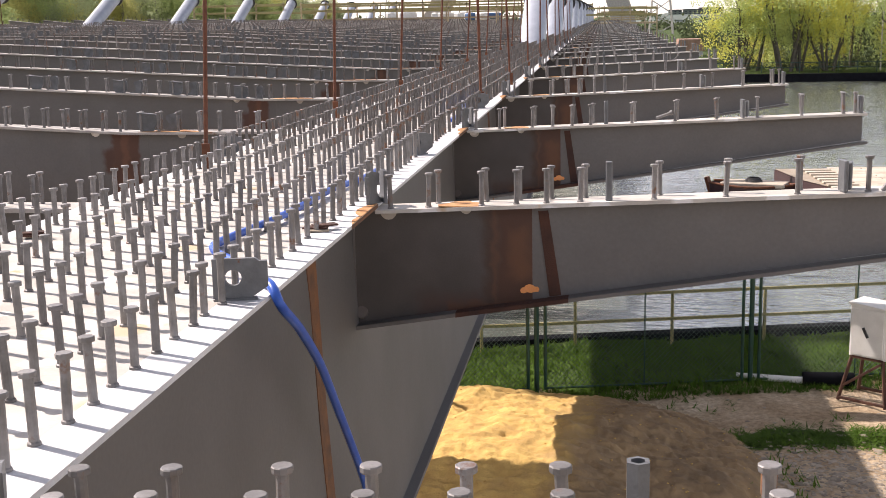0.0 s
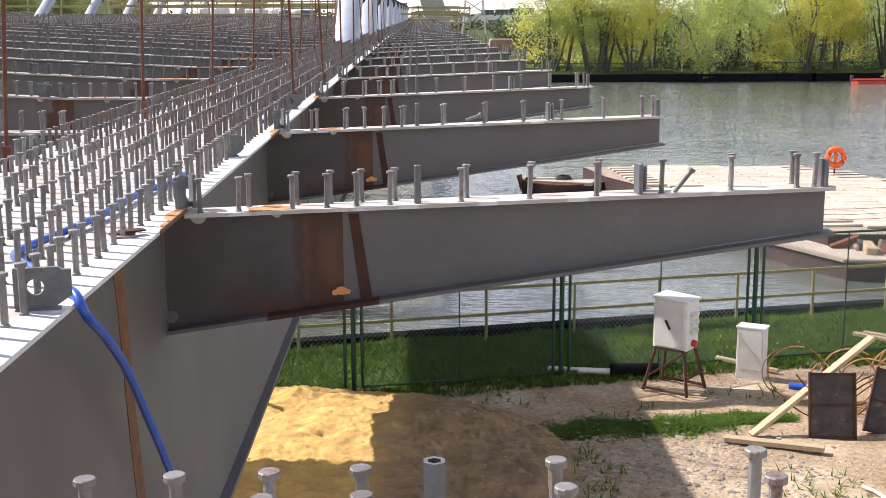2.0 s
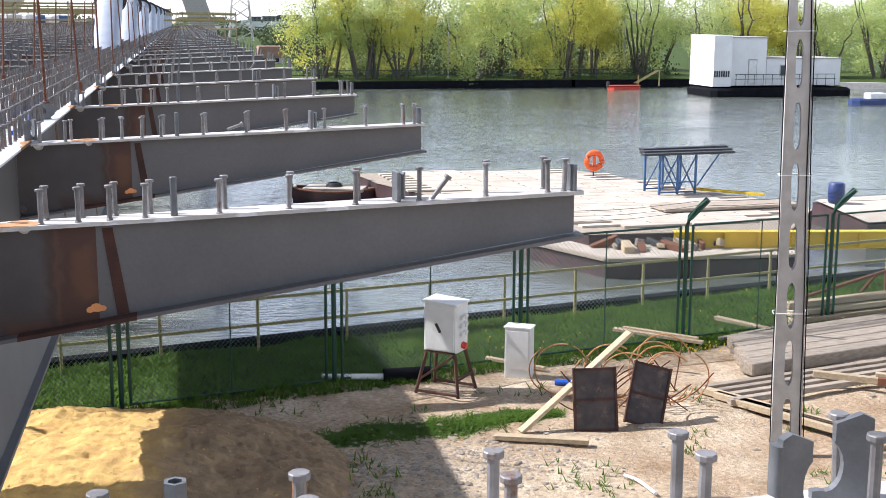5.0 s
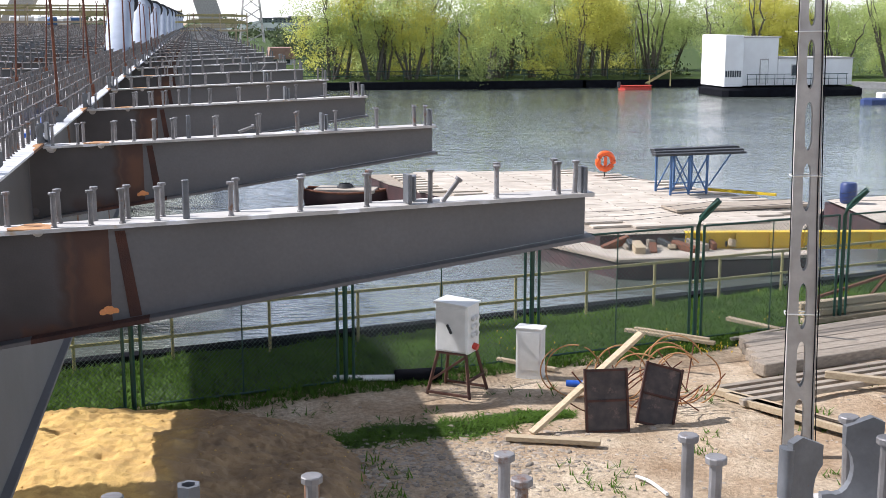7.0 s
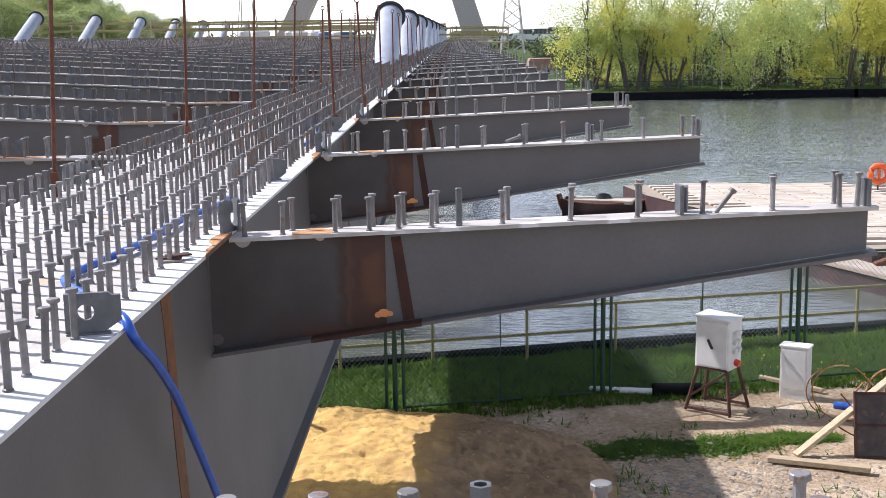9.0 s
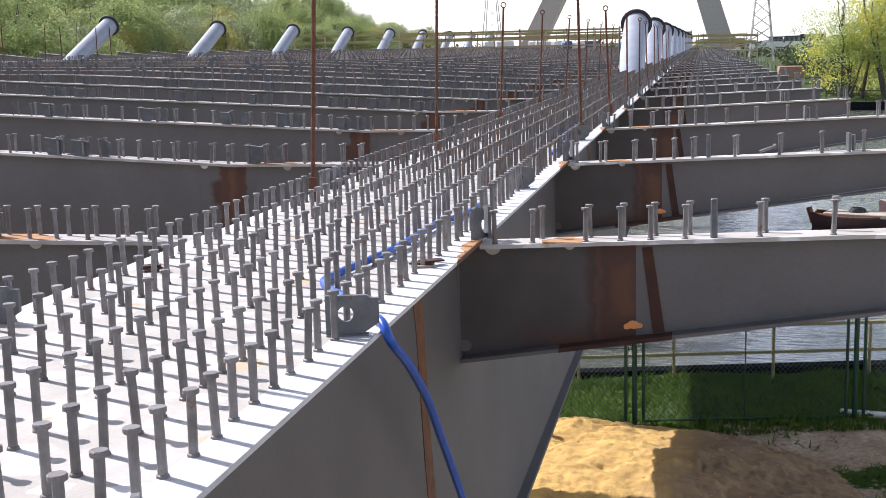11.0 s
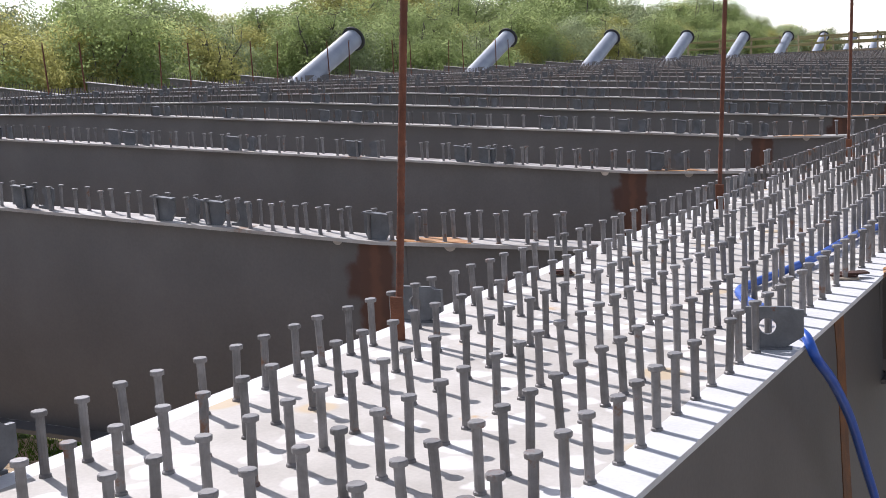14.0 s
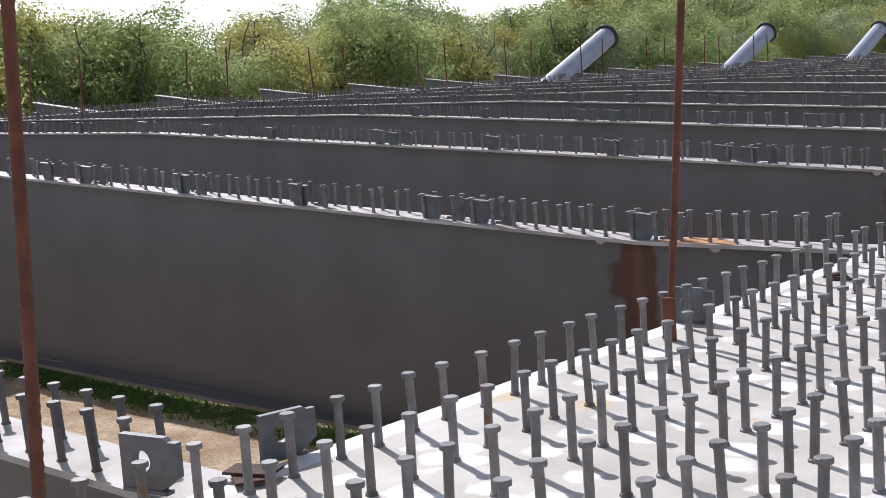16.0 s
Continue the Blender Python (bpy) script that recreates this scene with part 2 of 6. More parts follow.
def sand_to_shaded_earth(m, brown, dark):
    """Blends a sand into brown earth by the sheet's own earth share, with a ragged border; the brown also holds the
    heap's shaded side.
    """
    nt = m.node_tree
    n, l = nt.nodes, nt.links
    b = n["Principled BSDF"]
    src = b.inputs["Base Color"].links[0].from_socket
    att = n.new("ShaderNodeVertexColor")
    att.layer_name = "earth"
    geo = n.new("ShaderNodeNewGeometry")
    no = n.new("ShaderNodeTexNoise")
    no.inputs["Scale"].default_value, no.inputs["Detail"].default_value = 3.5, 9
    l.new(geo.outputs["Position"], no.inputs["Vector"])
    col = n.new("ShaderNodeValToRGB")
    col.color_ramp.elements[0].position, col.color_ramp.elements[1].position = 0.35, 0.65
    col.color_ramp.elements[0].color, col.color_ramp.elements[1].color = (*dark, 1), (*brown, 1)
    l.new(no.outputs["Fac"], col.inputs["Fac"])
    add = n.new("ShaderNodeMath")
    add.operation = "ADD"
    l.new(att.outputs["Color"], add.inputs[0])
    l.new(no.outputs["Fac"], add.inputs[1])
    rr = n.new("ShaderNodeMapRange")
    rr.inputs["From Min"].default_value, rr.inputs["From Max"].default_value = 0.62, 1.15
    l.new(add.outputs[0], rr.inputs["Value"])
    mx = n.new("ShaderNodeMix")
    mx.data_type = "RGBA"
    l.new(rr.outputs[0], mx.inputs["Factor"])
    l.new(src, mx.inputs["A"])
    l.new(col.outputs[0], mx.inputs["B"])
    l.new(mx.outputs["Result"], b.inputs["Base Color"])


sand_to_shaded_earth(SAND, (0.34, 0.225, 0.115), (0.21, 0.14, 0.078))
STONE = mat("pale_stone", (0.40, 0.335, 0.255), (0.25, 0.205, 0.16), 6, 0.9, bump=0.3, vary=0.3, island=True)
HULL = mat("dark_red_hull", (0.075, 0.035, 0.035), (0.045, 0.025, 0.027), 2, 0.6, rust=0.2)
ORANGE = mat("orange_plastic", (0.95, 0.16, 0.03), (0.85, 0.13, 0.025), 9, 0.4)
RED = mat("red_paint", (0.65, 0.06, 0.035), (0.50, 0.05, 0.03), 5, 0.5)
TRESTLE = mat("blue_trestle_paint", (0.06, 0.14, 0.30), (0.045, 0.10, 0.22), 8, 0.5, rust=0.1)
NAVY = mat("navy_paint", (0.03, 0.05, 0.16), (0.02, 0.04, 0.12), 5, 0.5)
BARK = mat("bark", (0.13, 0.115, 0.09), (0.085, 0.072, 0.056), 5, 0.9, bump=0.4)
GLASS = mat("dark_window", (0.05, 0.06, 0.07), (0.04, 0.05, 0.06), 3, 0.15)
ROOF = mat("red_roof", (0.42, 0.26, 0.19), (0.34, 0.20, 0.15), 2, 0.85)


def leaf_mat(name, a, b, through_light=0.68):
    m = mat(name, a, b, 0.35, 0.7, bump=0.0, fine=3, vary=0.13, island=True, spec=0.2)
    nt = m.node_tree
    p = nt.nodes["Principled BSDF"]
    tr = nt.nodes.new("ShaderNodeBsdfTranslucent")
    ad = nt.nodes.new("ShaderNodeMixShader")
    ad.inputs[0].default_value = through_light
    src = p.inputs["Base Color"].links[0].from_socket
    nt.links.new(src, tr.inputs["Color"])
    nt.links.new(p.outputs[0], ad.inputs[1])
    nt.links.new(tr.outputs[0], ad.inputs[2])
    nt.links.new(ad.outputs[0], nt.nodes["Material Output"].inputs[0])
    return m


LEAF = [leaf_mat("leaf_spring_green", (0.42, 0.49, 0.21), (0.32, 0.39, 0.16)),
        leaf_mat("leaf_yellow_green", (0.54, 0.51, 0.19), (0.42, 0.42, 0.15)),
        leaf_mat("leaf_grey_green", (0.43, 0.48, 0.28), (0.33, 0.38, 0.21)),
        leaf_mat("young_leaf_green", (0.55, 0.62, 0.24), (0.44, 0.51, 0.19)),
        leaf_mat("young_leaf_yellow", (0.74, 0.70, 0.18), (0.62, 0.61, 0.15))]
FAR_LEAF = leaf_mat("far_woodland", (0.095, 0.12, 0.055), (0.065, 0.085, 0.04), 0.3)
GRASS = leaf_mat("grass_blades", (0.115, 0.205, 0.018), (0.06, 0.12, 0.012), 0.3)


# distance haze is mixed into this flat grey-green of hill and far walls
HAZE_TINT = mat("haze_tinted_distance", (0.15, 0.175, 0.155), (0.10, 0.125, 0.11), 0.08, 0.95, bump=0.0, fine=0.5, spec=0.1)


def ground_mat():
    """Trampled earth with gravel and grass patches; grass near the fence and away from the site."""
    m = bpy.data.materials.new("earth_and_grass")
    m.use_nodes = True
    nt = m.node_tree
    n, l = nt.nodes, nt.links
    b = n["Principled BSDF"]
    b.inputs["Roughness"].default_value = 0.95
    b.inputs["Specular IOR Level"].default_value = 0.2
    geo = n.new("ShaderNodeNewGeometry")

    def noise_ramp(scale, p0, p1, c0, c1, detail=7):
        t = n.new("ShaderNodeTexNoise")
        t.inputs["Scale"].default_value, t.inputs["Detail"].default_value, t.inputs["Roughness"].default_value = scale, detail, 0.65
        l.new(geo.outputs["Position"], t.inputs["Vector"])
        r = n.new("ShaderNodeValToRGB")
        r.color_ramp.elements[0].position, r.color_ramp.elements[1].position = p0, p1
        r.color_ramp.elements[0].color, r.color_ramp.elements[1].color = (*c0, 1), (*c1, 1)
        l.new(t.outputs["Fac"], r.inputs["Fac"])
        return t, r
    _, earth = noise_ramp(1.3, 0.35, 0.66, (0.44, 0.335, 0.22), (0.66, 0.55, 0.405))
    t2, pebble = noise_ramp(15, 0.36, 0.66, (0.58, 0.57, 0.55), (1.12, 1.12, 1.12), 8)
    mul = n.new("ShaderNodeMix")
    mul.data_type, mul.blend_type = "RGBA", "MULTIPLY"
    mul.inputs["Factor"].default_value = 0.8
    l.new(earth.outputs[0], mul.inputs["A"])
    l.new(pebble.outputs[0], mul.inputs["B"])
    _, soil = noise_ramp(0.45, 0.42, 0.62, (0.74, 0.64, 0.56), (1.05, 1.05, 1.05))
    mul2 = n.new("ShaderNodeMix")
    mul2.data_type, mul2.blend_type = "RGBA", "MULTIPLY"
    mul2.inputs["Factor"].default_value = 0.8
    l.new(mul.outputs["Result"], mul2.inputs["A"])
    l.new(soil.outputs[0], mul2.inputs["B"])
    mul = mul2
    _, grass = noise_ramp(3.0, 0.35, 0.65, (0.025, 0.046, 0.010), (0.065, 0.098, 0.018))
    att = n.new("ShaderNodeVertexColor")
    att.layer_name = "cover"
    t4 = n.new("ShaderNodeTexNoise")
    t4.inputs["Scale"].default_value, t4.inputs["Detail"].default_value = 2.2, 8
    l.new(geo.outputs["Position"], t4.inputs["Vector"])
    add = n.new("ShaderNodeMath")
    add.operation = "ADD"
    l.new(att.outputs["Color"], add.inputs[0])
    l.new(t4.outputs["Fac"], add.inputs[1])
    rr = n.new("ShaderNodeValToRGB")
    rr.color_ramp.elements[0].position, rr.color_ramp.elements[1].position = 0.85, 0.97
    l.new(add.outputs[0], rr.inputs["Fac"])
    mg = n.new("ShaderNodeMix")
    mg.data_type = "RGBA"
    l.new(rr.outputs[0], mg.inputs["Factor"])
    l.new(mul.outputs["Result"], mg.inputs["A"])
    l.new(grass.outputs[0], mg.inputs["B"])
    l.new(mg.outputs["Result"], b.inputs["Base Color"])
    bp = n.new("ShaderNodeBump")
    bp.inputs["Strength"].default_value, bp.inputs["Distance"].default_value = 0.9, 0.05
    l.new(t2.outputs["Fac"], bp.inputs["Height"])
    l.new(bp.outputs[0], b.inputs["Normal"])
    return m


EARTH = ground_mat()


def water_mat():
    """Turbid pond water: bright sky mirror, small wind ripples in two sizes and calmer lanes."""
    m = bpy.data.materials.new("pond_water")
    m.use_nodes = True
    nt = m.node_tree
    n, l = nt.nodes, nt.links
    b = n["Principled BSDF"]
    b.inputs["Base Color"].default_value = (0.115, 0.130, 0.108, 1)
    b.inputs["Roughness"].default_value = 0.05
    b.inputs["IOR"].default_value = 3.0
    geo = n.new("ShaderNodeNewGeometry")
    lane = n.new("ShaderNodeTexNoise")
    lane.inputs["Scale"].default_value, lane.inputs["Detail"].default_value = 0.09, 3
    l.new(geo.outputs["Position"], lane.inputs["Vector"])
    calm = n.new("ShaderNodeMapRange")
    calm.inputs["From Min"].default_value, calm.inputs["From Max"].default_value = 0.35, 0.65
    calm.inputs["To Min"].default_value, calm.inputs["To Max"].default_value = 0.45, 1.0
    l.new(lane.outputs["Fac"], calm.inputs["Value"])
    last = None
    for sc, st, dist in ((0.75, (1, 2.2, 1), 0.06), (2.6, (1, 2.6, 1), 0.055)):
        mp = n.new("ShaderNodeMapping")
        mp.inputs["Scale"].default_value = st
        mp.inputs["Rotation"].default_value = (0, 0, 0.25)
        l.new(geo.outputs["Position"], mp.inputs["Vector"])
        t = n.new("ShaderNodeTexNoise")
        t.inputs["Scale"].default_value, t.inputs["Detail"].default_value = sc, 3
        l.new(mp.outputs[0], t.inputs["Vector"])
        bp = n.new("ShaderNodeBump")
        bp.inputs["Distance"].default_value = dist
        l.new(calm.outputs[0], bp.inputs["Strength"])
        l.new(t.outputs["Fac"], bp.inputs["Height"])
        if last:
            l.new(last.outputs[0], bp.inputs["Normal"])
        last = bp
    l.new(last.outputs[0], b.inputs["Normal"])
    return m


WATER = water_mat()

# ---- mesh helpers ----
class Geo:
    """Collects vertices and faces of one part."""

    def __init__(self):
        self.v, self.f, self.s = [], [], []

    def add(self, verts, faces, smooth=False):
        k = len(self.v)
        self.v += [tuple(p) for p in verts]
        self.f += [tuple(i + k for i in f) for f in faces]
        self.s += [smooth] * len(faces)
        return self

    def box(self, c, size, rot=None, bevel=0.0):
        """A box by its centre and size, with chamfered upright edges where bevel is given."""
        x, y, z = (s / 2 for s in size)
        if bevel:
            b = min(bevel, x * 0.9, y * 0.9)
            ring = [(x - b, -y), (x, -y + b), (x, y - b), (x - b, y), (-x + b, y), (-x, y - b), (-x, -y + b), (-x + b, -y)]
            lo = [(px * (1 - b * .5 / x), py * (1 - b * .5 / y), -z) for px, py in ring]
            b2 = min(b, z * .8)
            v = lo + [(px, py, -z + b2 * .5) for px, py in ring] + [(px, py, z - b2 * .5) for px, py in ring] + [(px * (1 - b * .5 / x), py * (1 - b * .5 / y), z) for px, py in ring]
            f = [tuple(range(7, -1, -1)), tuple(range(24, 32))]
            for r in range(3):
                f += [(r * 8 + i, r * 8 + (i + 1) % 8, r * 8 + 8 + (i + 1) % 8, r * 8 + 8 + i) for i in range(8)]
        else:
            v = [(sx * x, sy * y, sz * z) for sz in (-1, 1) for sx, sy in ((-1, -1), (1, -1), (1, 1), (-1, 1))]
            f = [(3, 2, 1, 0), (4, 5, 6, 7), (0, 1, 5, 4), (1, 2, 6, 5), (2, 3, 7, 6), (3, 0, 4, 7)]
        m = Matrix.Translation(c) @ (rot.to_4x4() if rot else Matrix())
        return self.add([m @ Vector(p) for p in v], f)

    def tube(self, pts, r, n=8, close=True, smooth=True):
        """A round bar along points; r may be a list."""
        pts = [Vector(p) for p in pts]
        rs = r if isinstance(r, (list, tuple)) else [r] * len(pts)
        v, f = [], []
        for i, p in enumerate(pts):
            d = (pts[min(i + 1, len(pts) - 1)] - pts[max(i - 1, 0)]).normalized()
            a = d.cross(Vector((0, 0, 1)) if abs(d.z) < 0.9 else Vector((1, 0, 0))).normalized()
            b = d.cross(a)
            v += [p + rs[i] * (math.cos(2 * math.pi * k / n) * a + math.sin(2 * math.pi * k / n) * b) for k in range(n)]
        for i in range(len(pts) - 1):
            f += [(i * n + k, i * n + n + k, i * n + n + (k + 1) % n, i * n + (k + 1) % n) for k in range(n)]
        self.add(v, f, smooth)
        if close:
            self.add(v[:n], [tuple(range(n))])
            self.add(v[-n:], [tuple(range(n - 1, -1, -1))])
        return self

    def beam(self, p, q, w, h):
        """A squared timber or bar from p to q."""
        p, q = Vector(p), Vector(q)
        d = q - p
        rot = d.to_track_quat("X", "Z").to_matrix()
        return self.box((p + q) / 2, (d.length, w, h), rot, min(w, h) * 0.12)

    def prism(self, poly, origin, u, w, t):
        """A plate: outline poly (a, b) in the plane of u and w at origin, thickness t along their normal, centred."""
        u, w = Vector(u).normalized(), Vector(w).normalized()
        nn = u.cross(w)
        o = Vector(origin)
        k = len(poly)
        a = [o + u * x + w * y - nn * t / 2 for x, y in poly]
        b = [o + u * x + w * y + nn * t / 2 for x, y in poly]
        return self.add(a + b, [tuple(range(k - 1, -1, -1)), tuple(range(k, 2 * k))] + [(i, (i + 1) % k, k + (i + 1) % k, k + i) for i in range(k)])

    def grid(self, fn, nu, nv, smooth=True):
        v = [fn(i / nu, j / nv) for j in range(nv + 1) for i in range(nu + 1)]
        f = [(j * (nu + 1) + i, j * (nu + 1) + i + 1, (j + 1) * (nu + 1) + i + 1, (j + 1) * (nu + 1) + i) for j in range(nv) for i in range(nu)]
        return self.add(v, f, smooth)

    def mesh(self, name, material):
        me = bpy.data.meshes.new(name)
        me.from_pydata(self.v, [], self.f)
        me.materials.append(material)
        me.polygons.foreach_set("use_smooth", self.s)
        me.update()
        return me


def part(name, geo, material, parent, label="", kind=""):
    ob = new(name, geo.mesh(name, material) if isinstance(geo, Geo) else geo)
    ob.parent = parent
    return tagged(ob, label=label, kind=kind)


def thing(name, label, category, group="", at=(0, 0, 0)):
    ob = new(name)
    ob.location = at
    ob.empty_display_size = 0.2
    return tagged(ob, label, category, group)


def piece(name, me, parent, m):
    """One of many alike pieces, on shared mesh data."""
    ob = bpy.data.objects.new(name, me)
    scene.collection.objects.link(ob)
    ob.parent = parent
    ob.matrix_basis = m
    return ob


# ---- shear studs ----
STUD = 0.162
def stud_geo(g, x, y, z, n=8, lean=(0.0, 0.0), h=STUD):
    """A headed stud with weld collar, foot at x, y, z."""
    r, hr = 0.0115, 0.0195
    prof = [(r * 1.35, 0), (r * 1.3, 0.006), (r, 0.009), (r, h - 0.013), (hr * 0.96, h - 0.0125), (hr, h - 0.010), (hr, h - 0.002), (hr * 0.9, h)] if n > 6 else [(r, 0), (r, h - 0.012), (hr, h - 0.011), (hr, h)]
    v = [(x + lean[0] * pz + pr * math.cos(2 * math.pi * k / n), y + lean[1] * pz + pr * math.sin(2 * math.pi * k / n), z + pz) for pr, pz in prof for k in range(n)]
    f = [(i * n + k, i * n + (k + 1) % n, i * n + n + (k + 1) % n, i * n + n + k) for i in range(len(prof) - 1) for k in range(n)]
    f.append(tuple(range((len(prof) - 1) * n, len(prof) * n)))
    g.add(v, f, False)


stud_mesh = []
for v in range(4):
    g = Geo()
    stud_geo(g, 0, 0, 0, 10, ((0, 0), (0.03, -0.02), (-0.035, 0.02), (0.01, 0.045))[v])
    stud_mesh.append(g.mesh("stud", BOLT))


def stud_piece(parent, x, y, z):
    return piece("stud", stud_mesh[random.choice((0, 0, 1, 2, 3))], parent, pose(x, y, z, 0, 0, random.uniform(0, 360)))

# ---- bridge dimensions ----
PITCH = 4.0          # spacing of the cross members
GX0, GX1 = -1.36, 0.08    # top plate of the near box girder
FAR = -25.2          # inner edge of the far girder
Y0, Y1 = -9.0, 166.0
N_BEAMS = 42
CROWN_X = -13.0


def crown(x):
    """Height of the crossbeams' top between the girders."""
    if x > -2.7:
        return -0.012
    if x > CROWN_X:
        return -0.012 + 0.0525 * (-x - 2.7)
    return -0.012 + 0.0525 * (-CROWN_X - 2.7) + 0.021 * (CROWN_X - x)


# ---- girders ----
COLS = (-1.245, -0.985, -0.735, -0.485, -0.24, -0.035)
ROW = 0.1425


def box_girder(name, label, x0, mirror, z0):
    """Box girder with a wide top plate full of studs; x0 is its local zero."""
    gd = thing(name, label, "girder", "main girders", (x0, 0, z0))
    s = -1 if mirror else 1
    L, mid = Y1 - Y0, (Y1 + Y0) / 2
    cx = s * (GX0 + GX1) / 2
    fl = part("top_flange", Geo().box((s * (GX0 + GX1 - 0.05) / 2, mid, -0.008), (GX1 - GX0 - 0.21, L, 0.016)), PLATE, gd, "pale dusty steel top plate")
    for e0, e1 in ((GX0, GX0 + 0.08), (GX1 - 0.13, GX1)):
        part("plate_edge", Geo().box((s * (e0 + e1) / 2, mid, -0.008), (e1 - e0, L, 0.016)), PLATE_EDGE, fl, "bleached bare edge of the plate")
    for xt, xb in ((-0.065, 0.022), (-1.30, -1.30)):
        v = [(s * (x + d), y, z) for x, z in ((xb, -1.80), (xt, -0.016)) for d, y in ((-0.008, Y0), (0.008, Y0), (0.008, Y1), (-0.008, Y1))]
        part("web", Geo().add(v, [(3, 2, 1, 0), (4, 5, 6, 7), (0, 1, 5, 4), (1, 2, 6, 5), (2, 3, 7, 6), (3, 0, 4, 7)]), PAINT, gd)
    part("bottom_flange", Geo().box((cx, mid, -1.815), (1.46, L, 0.03)), PAINT, gd)
    return gd


near = box_girder("box_girder", "grey primed steel box girder with rows of shear studs", 0, False, 0.0)
far = box_girder("box_girder", "distant grey steel box girder with rows of shear studs", -26.56, True, 0.80)
rest = Geo()
far_studs = Geo()
count = 0
ny = int((Y1 - 0.3 - Y0) / ROW)
for j in range(ny):
    y = -8.765 + j * ROW
    for i, x in enumerate(COLS):
        jx, jy = random.uniform(-0.008, 0.008), random.uniform(-0.012, 0.012)
        near_cam = -4.3 < y < 2.3
        if near_cam:
            stud_piece(near, x + jx, y + jy, 0)
        elif y > -6:
            stud_geo(rest, x + jx, y + jy, 0, 8 if y < 12 else (5 if y < 40 else 4), (random.uniform(-.03, .03), random.uniform(-.03, .03)))
        if y > 2 and j % 2 == 0:
            stud_geo(far_studs, -x + jx, y + jy, 0, 4)
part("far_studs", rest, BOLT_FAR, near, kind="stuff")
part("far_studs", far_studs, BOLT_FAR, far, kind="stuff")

# rust run and weld seam on the outer web
SEAM_Y = -0.86
for k in (0, 2, 3, 4, 5, 6, 7, 8, 9, 10, 11):
    part("weld_seam", Geo().prism([(-0.064, -1.79), (0.056, -1.79), (0.074, -1.20), (0.058, -0.70), (0.080, -0.30), (0.096, -0.03), (-0.080, -0.03), (-0.054, -0.25), (-0.074, -0.80), (-0.051, -1.30)], (-0.0565, SEAM_Y + 4 * k, 0), (0, 1, 0), (-0.049, 0, 1), 0.005), RUST_RUN, near, "rusty vertical weld seam")

# rust bled over the plate edge beside the cantilever roots
for k in range(0, 6):
    part("edge_rust", Geo().prism([(0.079, -0.62), (0.055, -0.50), (0.065, -0.38), (0.03, -0.30), (0.02, -0.20), (0.04, -0.08), (0.079, -0.02)], (0, 4 * k, 0.0012), (1, 0, 0), (0, 1, 0), 0.0035), ORANGE_RUST, near, "orange rust bled over the plate edge")
    part("edge_run", Geo().box((0.0805, 4 * k - 0.32, -0.009), (0.003, 0.62, 0.017)), RUST_RUN, near)

# ---- crossbeams between the girders ----
def floor_profile(geo, x0, x1, y, zt0, zt1, th, w, n=1):
    """A plate strip from x0 to x1 that follows sloping heights."""
    v, f = [], []
    for x, z in ((x0, zt0), (x1, zt1)):
        v += [(x, y - w / 2, z - th), (x, y + w / 2, z - th), (x, y + w / 2, z), (x, y - w / 2, z)]
    f = [(0, 1, 5, 4), (1, 2, 6, 5), (2, 3, 7, 6), (3, 0, 4, 7), (3, 2, 1, 0), (4, 5, 6, 7)]
    geo.add(v, f)


def web_plate(geo, x0, x1, y, t, top0, top1, bot0, bot1):
    v = []
    for x, a, b in ((x0, top0, bot0), (x1, top1, bot1)):
        v += [(x, y - t / 2, b), (x, y + t / 2, b), (x, y + t / 2, a), (x, y - t / 2, a)]
    geo.add(v, [(0, 1, 5, 4), (1, 2, 6, 5), (2, 3, 7, 6), (3, 0, 4, 7), (3, 2, 1, 0), (4, 5, 6, 7)])


def arc(cx, cy, r, a0, a1, n):
    return [(cx + r * math.cos(radians(a0 + (a1 - a0) * k / n)), cy + r * math.sin(radians(a0 + (a1 - a0) * k / n))) for k in range(n + 1)]


CLAMP_POLY = [(0, 0), (0.15, 0), (0.152, 0.022)] + arc(0.118, 0.068, 0.045, 285, 115, 9) + [(0.098, 0.118), (0.098, 0.142), (0.03, 0.16), (0, 0.152)]


def clamp_plate():
    """Upright plate with a half-round cut at its lower corner and a rolled eye on top."""
    g = Geo()
    g.prism(CLAMP_POLY, (0, 0, 0), (1, 0, 0), (0, 0, 1), 0.018)
    return g


clamp_mesh = clamp_plate().mesh("clamp_plate", LUG)
g = Geo()
g.tube([(0, 0, 0.06), (0, 0, 0.142)], 0.018, 10)
barrel_mesh = g.mesh("barrel", LUG)


def clamp(group="formwork brackets"):
    c = thing("formwork_bracket", "grey steel formwork bracket of two notched plates", "bracket", group)
    piece("plate", clamp_mesh, c, pose(0, -0.045, 0, 0, 0, 8))
    piece("plate", clamp_mesh, c, pose(0.33, 0.03, 0, 0, 0, 168))
    piece("barrel", barrel_mesh, c, pose(-0.005, -0.04, 0))
    return c


clamp_proto = clamp()
clamp_proto.location = (2.228, -3.80, 0.018)
clamp_proto.scale = (0.68, 1.0, 1.12)


